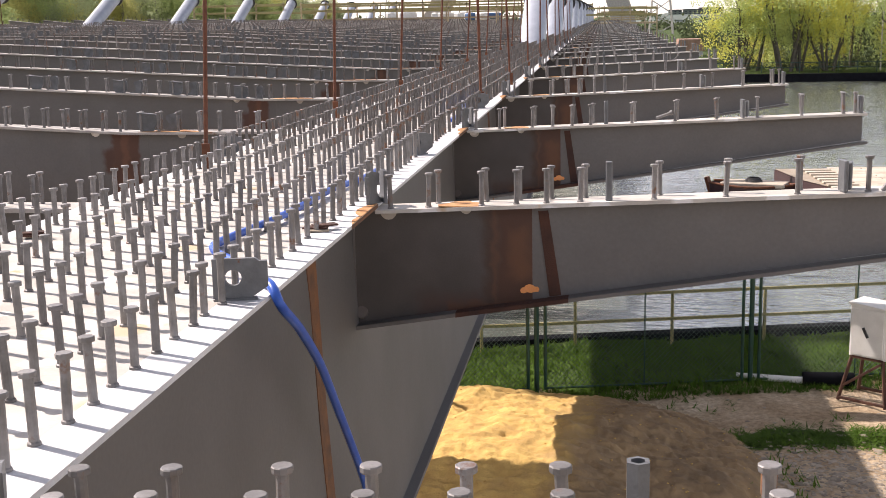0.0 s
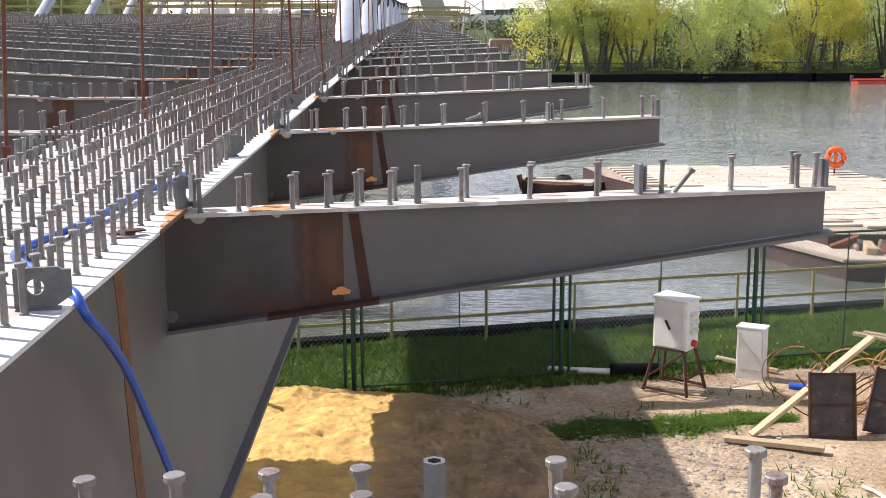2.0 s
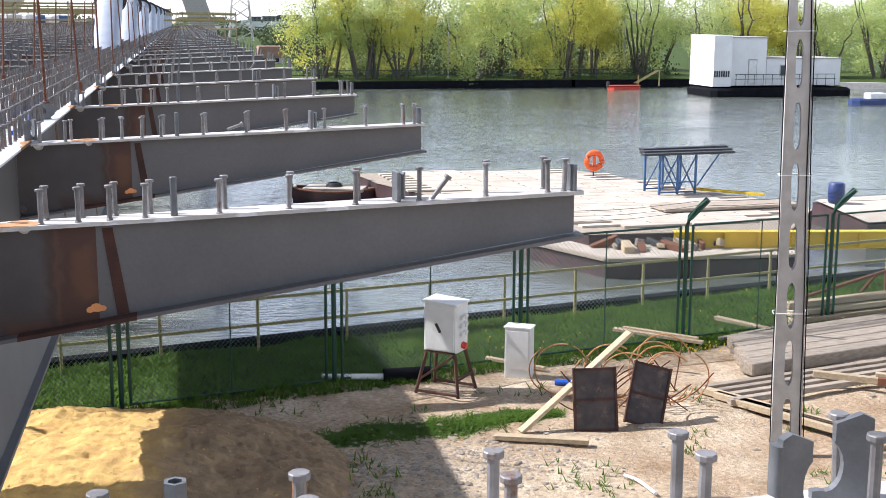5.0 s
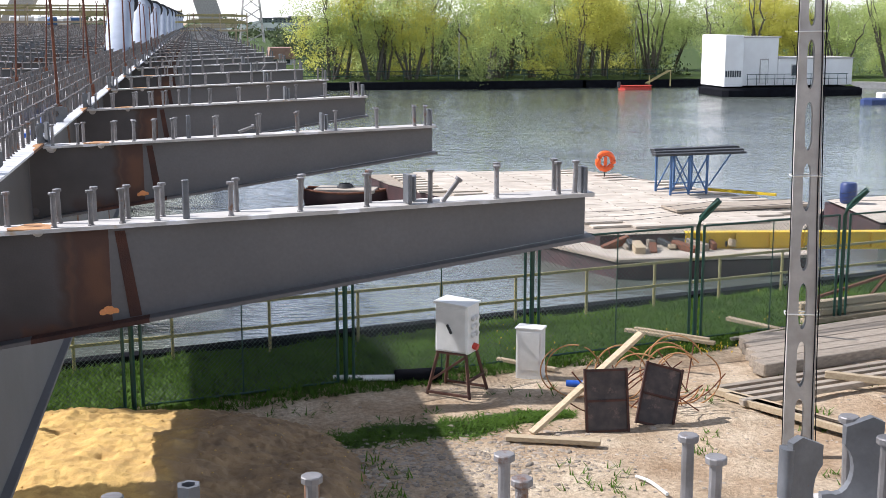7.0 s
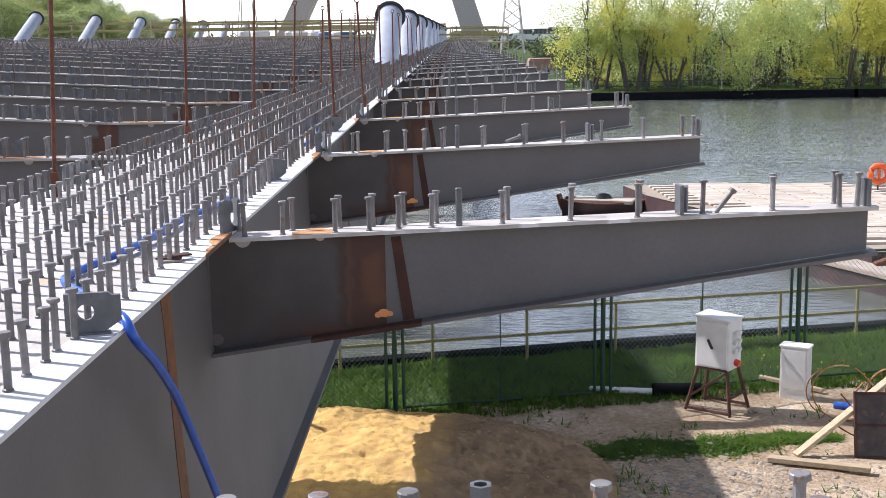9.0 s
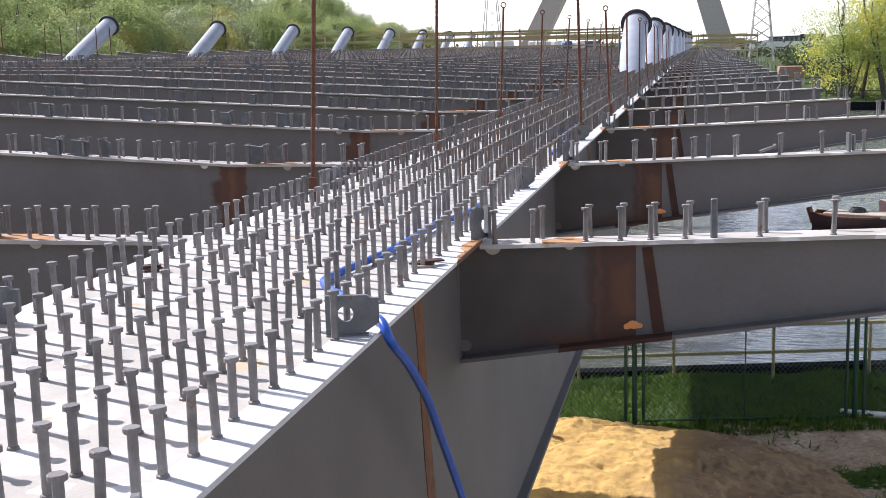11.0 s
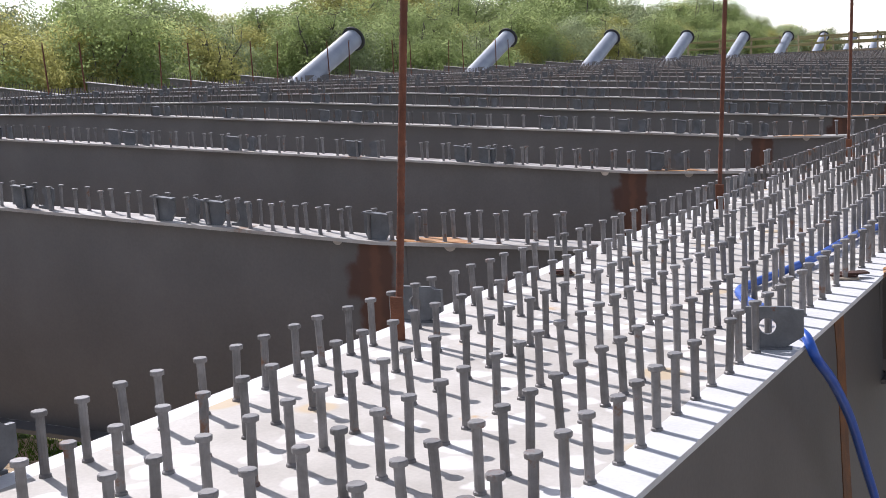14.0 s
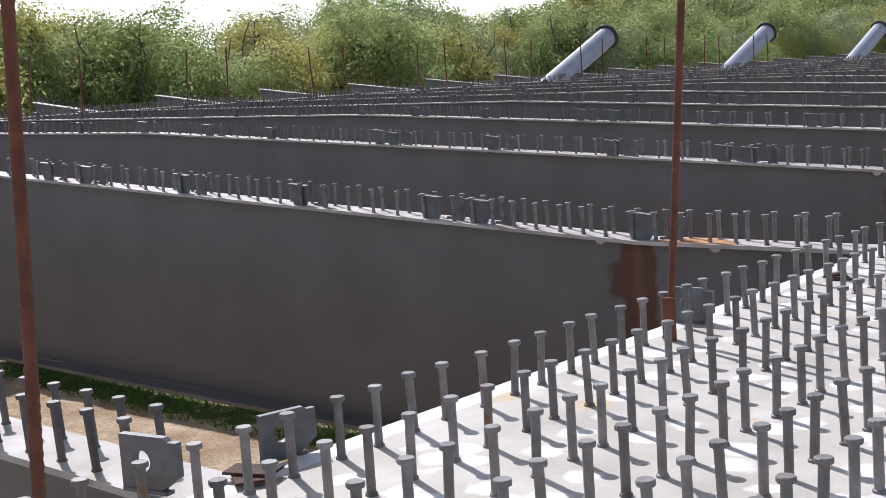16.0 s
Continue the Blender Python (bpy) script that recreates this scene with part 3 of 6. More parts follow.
def beam_clamp():
    c = thing("formwork_bracket", "grey steel formwork bracket of a tapered and a hooked plate", "bracket", "beam brackets")
    part("plate", Geo().prism([(0.028, 0), (0.125, 0), (0.158, 0.055), (0.160, 0.140), (0.03, 0.162), (0, 0.150), (0, 0.055)], (0, -0.05, 0), (1, 0.12, 0), (0, 0, 1), 0.018), LUG, c)
    part("top_lip", Geo().beam((0.0, -0.062, 0.158), (0.158, -0.043, 0.146), 0.05, 0.010), LUG, c)
    part("hook", Geo().prism([(0.33 - x, z) for x, z in CLAMP_POLY][::-1], (0, 0.03, 0), (1, -0.15, 0), (0, 0, 1), 0.018), LUG, c)
    part("barrel", Geo().tube([(0.33, -0.02, 0.06), (0.33, -0.02, 0.145)], 0.016, 8), LUG, c)
    return c


beam_clamp_proto = beam_clamp()
CLAMPS_L = (-2.64, -3.81, -4.21, -5.46, -6.82, -8.19, -8.78, -10.2, -11.5, -13.0, -14.6, -16.0, -17.5, -19.2, -21.0, -22.8)


def crossbeam(k):
    y = PITCH * k if k >= 0 else -4.08
    b = thing("crossbeam", "deep grey steel crossbeam with studded top flange" + (" and rusty splice" if k < 6 else ""), "beam", "crossbeams", (0, y, 0))
    xa, xb, xm = GX0 + 0.0, FAR, CROWN_X
    spans = [(p, q, crown(p), crown(q)) for p, q in ((-2.7, xa - 0.002), (xm, -2.7), (xb, xm))]
    g = Geo()
    for p, q, zp, zq in spans:
        floor_profile(g, p, q, 0, zp, zq, 0.02, 0.22)
    part("top_flange", g, FLANGE, b, "dusty rust-flecked top flange")
    g = Geo()
    for p, q, zp, zq in spans:
        web_plate(g, p, q if q < -2 else -1.31, 0, 0.014, zp - 0.02, zq - 0.02, -1.38, -1.38)
    part("web", g, PAINT, b)
    part("bottom_flange", Geo().box(((xb - 1.31) / 2, 0, -1.40), (abs(xb) - 1.31, 0.30, 0.03)), PAINT, b)
    # site splice: bare rusted steel; two pale half-discs paint light seen through cope holes
    g = Geo()
    web_plate(g, -3.08, -2.56, 0, 0.019, crown(-3.08) - 0.021, crown(-2.56) - 0.021, -1.379, -1.379)
    part("splice_web", g, CROSS_RUST, b, "web strip with brown rusted splice")
    g = Geo()
    g.prism([(-2.62, -0.09), (-2.5, -0.10), (-2.36, -0.105), (-2.2, -0.09), (-2.1, -0.10), (-2.13, -0.02), (-2.22, 0.03), (-2.3, 0.10), (-2.46, 0.09), (-2.55, 0.04)], (0, 0, -0.0105), (1, 0, 0), (0, 1, 0), 0.003)
    if k >= 0:
        part("flange_rust", g, ORANGE_RUST, b, "orange rust stain on the flange")
    for cx in (-3.02, -2.28):
        g = Geo()
        g.prism(arc(0, 0, 0.038, 180, 360, 8), (cx, 0, crown(cx) - 0.022), (1, 0, 0), (0, 0, 1), 0.022)
        part("cope_hole_light", g, PLATE, b)
    stud_far = Geo()
    x = -1.62
    i = 0
    while x > FAR + 0.3:
        z = crown(x)
        for oy in (-0.06, 0.06):
            xx = x + random.uniform(-.012, .012) - (0.018 if oy > 0 else 0)
            if (k in (1, 0) and x > -9.5) or (k == 2 and x > -7):
                stud_piece(b, xx, oy, z - 0.002)
            else:
                stud_geo(stud_far, xx, oy, z - 0.002, 8 if k < 0 else 6 if k < 5 else 4, (-0.16 + random.uniform(-.03, .03), 0.03) if k < 0 else (random.uniform(-.03, .03), 0))
        x -= 0.165 if x > -4 else 0.235
        i += 1
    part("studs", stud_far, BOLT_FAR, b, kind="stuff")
    return b


for k in range(-1, N_BEAMS):
    crossbeam(k)
    for cx in CLAMPS_L:
        if 0 <= k < 12:
            at = pose(cx + random.uniform(-.25, .25) * (k != 0) - 0.16, PITCH * k, crown(cx) - 0.002, 0, 2.0, 0)
            if k == 0 and cx == CLAMPS_L[0]:
                beam_clamp_proto.matrix_basis = at
            else:
                copy_thing(beam_clamp_proto, at)

# ---- cantilever brackets ----
CANT = 3.12
SLOPE = 0.0365
def cant_z(x):
    return SLOPE * x - 0.022


cant_studs = [(0.16, 0), (0.34, 2), (0.58, 2), (0.74, 2), (0.89, 2), (1.04, 2), (1.37, 2), (1.69, 2), (2.01, 2), (2.31, 1), (2.64, 2), (2.95, 2), (3.03, 1)]


def cantilever(k):
    y = PITCH * k if k >= 0 else -3.795
    b = thing("cantilever_beam", "tapered grey steel cantilever beam, rust patch near its root", "beam", "cantilever beams", (0, y, 0.0 if k >= 0 else -0.038))
    g = Geo()
    floor_profile(g, GX1 + 0.002, CANT, 0, cant_z(GX1), cant_z(CANT), 0.018, 0.19)
    part("top_flange", g, PLATE, b, "pale dusty top flange")
    zb0, zb1 = -0.585, -0.125
    g = Geo()
    web_plate(g, -0.046, CANT - 0.02, 0, 0.014, cant_z(0.03) - 0.018, cant_z(CANT) - 0.018, zb0, zb1)
    part("web", g, PAINT, b)
    g = Geo()
    floor_profile(g, -0.046, CANT + 0.01, 0, zb0, zb1, 0.018, 0.17)
    part("bottom_flange", g, PAINT, b)

    def zbot(x):
        return zb0 + (zb1 - zb0) * (x + 0.046) / (CANT + 0.056)
    g = Geo()
    web_plate(g, -0.044, 0.81, 0, 0.017, cant_z(0.03) - 0.02, cant_z(0.81) - 0.02, zbot(-0.044) + 0.001, zbot(0.81) + 0.001)
    part("root_web", g, ROOT_RUST, b, "brown-stained web plate with dark rust at the root")
    part("root_weld", Geo().box((-0.041, 0, (zb0 - 0.03) / 2), (0.010, 0.03, abs(zb0) - 0.035)), PAINT, b)
    # rust patch with a lighter stain and a dark strip
    g = Geo()
    yy = -0.0105
    g.prism([(0.838, -0.035), (0.885, -0.032), (0.945, zbot(0.945) + 0.006), (0.89, zbot(0.89) + 0.006)], (0, yy, 0), (1, 0, 0), (0, 0, 1), 0.003)
    part("rust_strip", g, RUST, b)
    g = Geo()
    g.prism([(0.755, -0.425), (0.752, -0.412), (0.760, -0.401), (0.772, -0.399), (0.778, -0.389), (0.795, -0.384), (0.812, -0.387), (0.820, -0.395), (0.835, -0.396), (0.843, -0.406), (0.838, -0.419), (0.815, -0.421), (0.805, -0.426), (0.785, -0.422), (0.77, -0.428)], (0, yy - 0.004, 0), (1, 0, 0), (0, 0, 1), 0.003)
    part("primer_spot", g, PRIMER, b, "bright orange primer spot")
    g = Geo()
    g.prism([(0.38, -0.085), (0.44, -0.09), (0.57, -0.088), (0.56, -0.03), (0.585, 0.02), (0.53, 0.05), (0.50, 0.09), (0.44, 0.07), (0.41, 0.01), (0.37, -0.03)], (0, 0, cant_z(0.48) + 0.0012), (1, 0, 0), (0, 1, 0), 0.004)
    part("flange_rust", g, ORANGE_RUST, b, "orange rust stain on the flange")
    # solid pale half-discs stand for the light seen through the cope holes
    for cx, r in ((0.13, 0.040), (0.50, 0.026)):
        g = Geo()
        g.prism(arc(0, 0, r, 180, 360, 8), (cx, 0, cant_z(cx) - 0.02), (1, 0, 0), (0, 0, 1), 0.022)
        part("cope_hole_light", g, PLATE, b)
    g = Geo().tube([(-0.012, -0.024, -0.525), (-0.012, -0.006, -0.535)], 0.030, 14)
    part("cope_ring", g, PAINT_OLD, b)
    g = Geo()
    floor_profile(g, 0.45, 0.98, -0.0862, zbot(0.45) + 0.001, zbot(0.98) + 0.001, 0.020, 0.004)
    floor_profile(g, 0.45, 0.98, -0.047, zbot(0.45) + 0.003, zbot(0.98) + 0.003, 0.003, 0.072)
    part("flange_run", g, RUST, b, "rust run on the bottom flange")
    sf = Geo()
    for x, two in cant_studs:
        for oy in ((-0.06, 0.06) if two == 2 else (-0.055,)):
            xx = x + (random.uniform(-.012, .012) + (0.02 if oy > 0 else 0) if k >= 0 else 0)
            if k < 7:
                stud_piece(b, xx, oy, cant_z(x) - 0.001)
            else:
                stud_geo(sf, xx, oy, cant_z(x), 6)
    if sf.v:
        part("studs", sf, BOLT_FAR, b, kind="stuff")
    # square tube stub, bent stud and upright plates along the flange
    g = Geo().box((1.165, -0.05, cant_z(1.165) + 0.09), (0.032, 0.03, 0.18), None, 0.006)
    if k >= 0:
        part("square_stub", g, LUG, b)
    else:
        part("stud_rust", Geo().tube([(1.397, 0.06, cant_z(1.397) + 0.108), (1.397, 0.06, cant_z(1.397) + 0.150)], 0.0132, 10), RUST_RUN, b, "orange rust below a stud head")
        zt = cant_z(1.22)
        g = Geo().tube([(1.19, 0.06, zt), (1.19, 0.06, zt + 0.165)], 0.021, 6, close=False, smooth=False)
        g.tube([(1.19, 0.06, zt + 0.165), (1.19, 0.06, zt + 0.02)], 0.013, 10, close=False)
        ring = [(1.19 + q * math.sin(a), 0.06 + q * math.cos(a)) for q, m in ((0.021, 6), (0.013, 6)) for a in [2 * math.pi * i / m for i in range(m)]]
        g.add([(x, y, zt + 0.165) for x, y in ring], [(i, (i + 1) % 6, 6 + (i + 1) % 6, 6 + i) for i in range(6)])
        part("hollow_stub", g, LUG, b, "hollow hexagonal steel sleeve")
    g = Geo()
    g.box((2.20, -0.055, cant_z(2.2) + 0.075), (0.02, 0.085, 0.14), Matrix.Rotation(0.15, 3, "Z"), 0.005)
    g.box((2.245, 0.035, cant_z(2.2) + 0.065), (0.02, 0.085, 0.12), Matrix.Rotation(-0.25, 3, "Z"), 0.005)
    if k >= 0:
        part("plate_pair", g, LUG, b)
    g = Geo()
    g.box((3.07, -0.05, cant_z(3.07) + 0.065), (0.02, 0.08, 0.13), Matrix.Rotation(0.2, 3, "Z"), 0.005)
    if k >= 0:
        part("end_plate", g, LUG, b)
    g = Geo()
    for rx, ry, a in ((0.045, -0.075, 70), (0.115, 0.01, 115)):
        g.prism(CLAMP_POLY, (rx, ry, 0), (math.cos(radians(a)), math.sin(radians(a)), 0), (0, 0, 1), 0.016)
    g.tube([(0.045, -0.075, 0.05), (0.045, -0.075, 0.135)], 0.014, 8)
    part("root_plates", g, LUG, b)
    if k in (0, 1, 4):
        g = Geo().tube([(2.37 if k != 1 else 1.55, -0.05, cant_z(2.37)), (2.45 if k != 1 else 1.66, -0.05, cant_z(2.45) + (0.10 if k != 1 else 0.035))], 0.0115, 8)
        g.tube([(2.445 if k != 1 else 1.655, -0.05, cant_z(2.45) + (0.096 if k != 1 else 0.033)), (2.455 if k != 1 else 1.672, -0.05, cant_z(2.45) + (0.11 if k != 1 else 0.04))], 0.0195, 8)
        part("bent_stud", g, BOLT, b, "stud knocked over")
    return b


for k in range(-1, N_BEAMS):
    if k >= 0:
        cantilever(k)
cant_studs = [(0.244, 2), (0.404, 2), (0.594, 2), (0.754, 2), (0.91, 2), (1.072, 2), (1.397, 2), (1.738, 2), (2.085, 2), (2.41, 2), (2.75, 2), (3.05, 2)]
cantilever(-1)


# outer cantilevers of the far girder
def far_cantilever(k):
    b = thing("cantilever_beam", "distant grey cantilever beam beyond the far girder", "beam", "far cantilever beams", (-26.66, PITCH * k, 0.80))
    g = Geo()
    floor_profile(g, -3.1, -0.002, 0, 0.36, 0.0, 0.018, 0.19)
    part("top_flange", g, PLATE, b)
    g = Geo()
    web_plate(g, -3.08, -0.0, 0, 0.014, 0.342, -0.018, 0.12, -0.58)
    part("web", g, PAINT, b)
    g = Geo()
    for i in range(10):
        for oy in (-0.06, 0.06):
            stud_geo(g, -0.2 - 0.3 * i, oy, 0.116 * (0.2 + 0.3 * i), 4)
    part("studs", g, BOLT_FAR, b, kind="stuff")


for k in range(1, 24):
    far_cantilever(k)

# ---- stay-cable tubes, rods, lugs, hose ----
def stay_tube(x, y, z, white=False):
    t = thing("stay_tube", "pale blue-grey painted steel stay tube with dark bolted flange", "pipe", "stay cable tubes", (x, y, z))
    a = radians(24)
    d = Vector((0, math.cos(a), math.sin(a)))
    n = 24
    r = 0.385
    g = Geo().tube([d * -1.6, d * 3.75], r, n, close=False)
    g.tube([d * 3.75, d * -1.6], r - 0.02, n, close=False)
    part("pipe", g, TUBE, t)
    u, w = Vector((1, 0, 0)), Vector((0, -math.sin(a), math.cos(a)))
    g = Geo()
    ring = []
    for rr, dd in ((r - 0.02, 3.70), (r + 0.11, 3.70), (r + 0.11, 3.76), (r - 0.02, 3.76)):
        ring.append([d * dd + u * rr * math.cos(2 * math.pi * k / n) + w * rr * math.sin(2 * math.pi * k / n) for k in range(n)])
    g.add([p for q in ring for p in q], [(i * n + k, ((i + 1) % 4) * n + k, ((i + 1) % 4) * n + (k + 1) % n, i * n + (k + 1) % n) for i in range(4) for k in range(n)])
    for k in range(10):
        c = 2 * math.pi * k / 10
        o = (u * math.cos(c) + w * math.sin(c)) * (r + 0.06)
        g.tube([o + d * 3.66, o + d * 3.81], 0.022, 6)
    part("flange_ring", g, DARK, t, "dark rusty bolted flange ring")
    g = Geo()
    for s in (-1, 1):
        g.box((s * 0.36, 0.35, 0.10), (0.02, 1.5, 0.20))
    part("collar_plate", g, PAINT, t)
    return t


for k in range(10):
    stay_tube(-0.90 + 0.07 * k, 30.6 + 13.3 * k, 0.0)
    stay_tube(-25.9, 30.9 + 13.3 * k, 0.80)


def rod(x, y, z, h, lean, hook=True, r=0.0125):
    t = thing("threaded_rod", "rusty ribbed steel rod standing on the girder edge", "rod", "guard rail rods", (x, y, z))
    n = int(h / 0.011) if y < 0 else 60
    pts = [(lean[0] * i / n, lean[1] * i / n, h * i / n) for i in range(n + 1)]
    part("bar", Geo().tube(pts, [r * (1.0 if i % 2 else 1.13) for i in range(n + 1)], 8), REBAR, t)
    if hook:
        c = Vector((lean[0], lean[1], h + 0.028))
        part("ring", Geo().tube([c + Vector((0.03 * math.cos(a / 10 * 2 * math.pi), 0, 0.03 * math.sin(a / 10 * 2 * math.pi))) for a in range(11)], 0.009, 6), REBAR, t)
    g = Geo().box((0.012, -0.02, 0.075), (0.05, 0.012, 0.15), None, 0.003)
    part("welded_foot", g, RUST_EDGE, t)
    return t


for k in range(12):
    rod(-1.22, -2.23 + 3.62 * k, 0.0, 1.36 if k else 1.9, (random.uniform(0.03, .09), random.uniform(-.05, .05)) if k else (0.14, 0.03), k > 0)
for k in range(10):
    rod(-0.03, 6.2 + 3.85 * k, 0.0, 1.32, (random.uniform(-.06, .02), random.uniform(-.6, -.2) if k < 2 else random.uniform(-.1, .1)))
rod(-1.07, -4.70, 0.0, 1.9, (-0.16, 0.19), False, 0.0125)
for k in range(9):
    for o in (0, 1.35):
        rod(-25.45, 9.4 + 4.5 * k + o, 0.8, 1.38, (random.uniform(-.08, .08), random.uniform(-.05, .05)), True, 0.020)

# lifting lugs along the outer edge
def lug(x, y, rz, s=1.0):
    t = thing("lifting_lug", "grey steel lifting lug plate with a round eye", "lug", "lifting lugs", (x, y, 0))
    t.rotation_euler = (0, 0, radians(rz))
    t.scale = (s, s, s)
    g = Geo()
    w, h, r, cx, cz = 0.20, 0.155, 0.030, 0.075, 0.085
    out = [(0, 0), (w * 0.62, 0), (w, 0.05), (w, h * 0.93), (w * 0.85, h * 0.93), (w * 0.78, h), (0, h)]
    # plate in two halves round the eye
    left = [(cx, 0), (cx, cz - r)] + arc(cx, cz, r, 270, 90, 10)[1:] + [(cx, h), (0, h), (0, 0)]
    right = [(cx, h), (cx, cz + r)] + arc(cx, cz, r, 90, -90, 10)[1:] + [(cx, 0), (w * 0.62, 0), (w, 0.05), (w, h * 0.93), (w * 0.85, h * 0.93), (w * 0.78, h)]
    for q in (left, right):
        g.prism(q, (0, 0, 0), (1, 0, 0), (0, 0, 1), 0.022)
    part("plate", g, LUG, t)
    g = Geo().box((0.08, 0, 0.004), (0.16, 0.034, 0.012), None, 0.004)
    part("weld_bead", g, LUG, t)
    return t


lug(-0.075, -2.03, 14, 0.86)
lug(-0.10, 2.02, 35, 0.9)
lug(-0.10, 6.0, 35, 0.9)
lug(-1.40, -3.90, 78, 0.8)
lug(-1.55, -4.20, 12, 0.9)
lug(-1.37, -1.97, 4, 0.85)
for k in range(1, 8):
    lug(-1.36, -1.98 + 4 * k, 20, 0.85)

hose = thing("blue_hose", "bright blue plastic hose lying across the girder and hanging down", "hose")
path = [(-0.13, 1.1, 0.018), (-0.15, 0.7, 0.018), (-0.20, 0.40, 0.025), (-0.215, 0.0, 0.03), (-0.23, -0.45, 0.03), (-0.29, -0.85, 0.025), (-0.335, -1.08, 0.02), (-0.335, -1.22, 0.02), (-0.27, -1.36, 0.018), (-0.18, -1.48, 0.018), (-0.09, -1.62, 0.018), (0.0, -1.78, 0.02), (0.075, -1.90, 0.022), (0.115, -1.93, -0.04), (0.125, -1.75, -0.16), (0.125, -1.48, -0.36), (0.12, -1.22, -0.60), (0.12, -0.98, -0.84), (0.12, -0.72, -1.12), (0.12, -0.55, -1.4), (0.12, -0.45, -1.8), (0.12, -0.4, -2.4), (0.1, -0.35, -3.4), (0.1, -0.3, -4.38)]


def smooth_path(p, k=5):
    p = [Vector(q) for q in p]
    out = []
    for i in range(len(p) - 1):
        a, b, c, d = p[max(i - 1, 0)], p[i], p[i + 1], p[min(i + 2, len(p) - 1)]
        for j in range(k):
            t = j / k
            out.append(0.5 * ((2 * b) + (c - a) * t + (2 * a - 5 * b + 4 * c - d) * t * t + (3 * b - a - 3 * c + d) * t ** 3))
    return out + [p[-1]]


part("tube", Geo().tube(smooth_path(path), 0.0165, 12), BLUE_HOSE, hose)
far_hose = thing("blue_hose", "pale blue hose lying along the girder edge", "hose")
part("tube", Geo().tube(smooth_path([(-0.10, 4.3, 0.03), (-0.06, 4.9, 0.05), (-0.13, 5.6, 0.08), (-0.18, 6.6, 0.05), (-0.16, 8.0, 0.03)]), 0.018, 8), BLUE_HOSE, far_hose)

# flat rusty packers lying on the plate
for px, py, s in ((-0.04, -0.75, 0.10), (-1.33, -3.98, 0.13), (-1.20, -0.95, 0.09)):
    pk = thing("steel_packer", "small rusty steel packing plates lying on the girder", "scrap", "packers", (px, py, 0))
    for q in range(3):
        part("plate", Geo().box((random.uniform(-.03, .03), random.uniform(-.03, .03), 0.006 + q * 0.008), (s, s * 0.55, 0.007), Matrix.Rotation(random.uniform(-.6, .6), 3, "Z")), RUST if q else TIMBER_GREY, pk)

# ---- ground ----
GZ = -4.4
WATER_Z = -5.05


def shore(x):
    return 13.65 + 0.228 * x if x < 20 else 18.21 + 0.05 * (x - 20)


def far_shore(x):
    return 101.5 if x < 52 else 101.5 - 0.62 * (x - 52)


def in_basin(x, y):
    return -6 < x < 88 and shore(x) + 0.2 < y < far_shore(x) - 0.2


def ground_z(x, y):
    if in_basin(x, y):
        return -6.6
    n = noise.noise(Vector((x * 0.55, y * 0.55, 3))) * 0.07 + noise.noise(Vector((x * 1.9, y * 1.9, 7))) * 0.035
    z = GZ + n
    d = math.hypot(x - 20, y - 20)
    if d > 160:
        z += min(3.0, (d - 160) * 0.004) * (0.5 + 0.5 * noise.noise(Vector((x * 0.003, y * 0.003, 1))))
    return z


def cover(x, y):
    f = y - (10.75 + 0.215 * x)
    c = 0.0
    if f > -0.3:
        c = min(0.65, 0.35 + f * 0.6)
    if x > 7.5:
        c = 0.62 if y > shore(x) - 3.3 else 0.18
    e = ((x - 3.9) / 2.4) ** 2 + ((y - 9.38 - 0.14 * (x - 3.9)) / 0.36) ** 2
    if e < 1.0:
        c = max(c, 0.55)
    if y > 40 or x < -30 or x > 40:
        c = 0.62
    if -30 < x < -6:
        c = (0.55 if 6.2 < y < 9.5 else 0.12) + 0.2 * noise.noise(Vector((x * 0.25, y * 0.25, 5)))
    return max(c, 0.08)


def axis(stops):
    out = []
    for a, b, s in stops:
        k = max(1, round((b - a) / s))
        out += [a + (b - a) * i / k for i in range(k)]
    return out + [stops[-1][1]]


xs = axis(((-1800, -200, 200), (-200, -60, 20), (-60, -28, 4), (-28, -6, 0.8), (-6, 16, 0.22), (16, 40, 1.0), (40, 120, 4), (120, 300, 30), (300, 1800, 250)))
ys = axis(((-400, -40, 90), (-40, -6, 6), (-6, 3, 1.0), (3, 18, 0.22), (18, 30, 1.0), (30, 130, 3), (130, 400, 30), (400, 2400, 250)))
gv = [(x, y, ground_z(x, y)) for y in ys for x in xs]
nx = len(xs)
gf = [(j * nx + i, j * nx + i + 1, (j + 1) * nx + i + 1, (j + 1) * nx + i) for j in range(len(ys) - 1) for i in range(nx - 1)]
g = Geo()
g.add(gv, gf, True)
gm = g.mesh("ground", EARTH)
col = gm.color_attributes.new("cover", "FLOAT_COLOR", "POINT")
col.data.foreach_set("color", [v for x, y, z in gv for v in (cover(x, y),) * 3 + (1.0,)])
tagged(new("ground", gm), "sandy trampled site earth with grass patches", "ground", kind="structure")

g = Geo()
g.add([(-6, 13, WATER_Z), (88, 13, WATER_Z), (88, 104, WATER_Z), (-6, 104, WATER_Z)], [(0, 1, 2, 3)])
tagged(new("water", g.mesh("water", WATER)), "rippled grey-green pond water", "water", kind="structure")


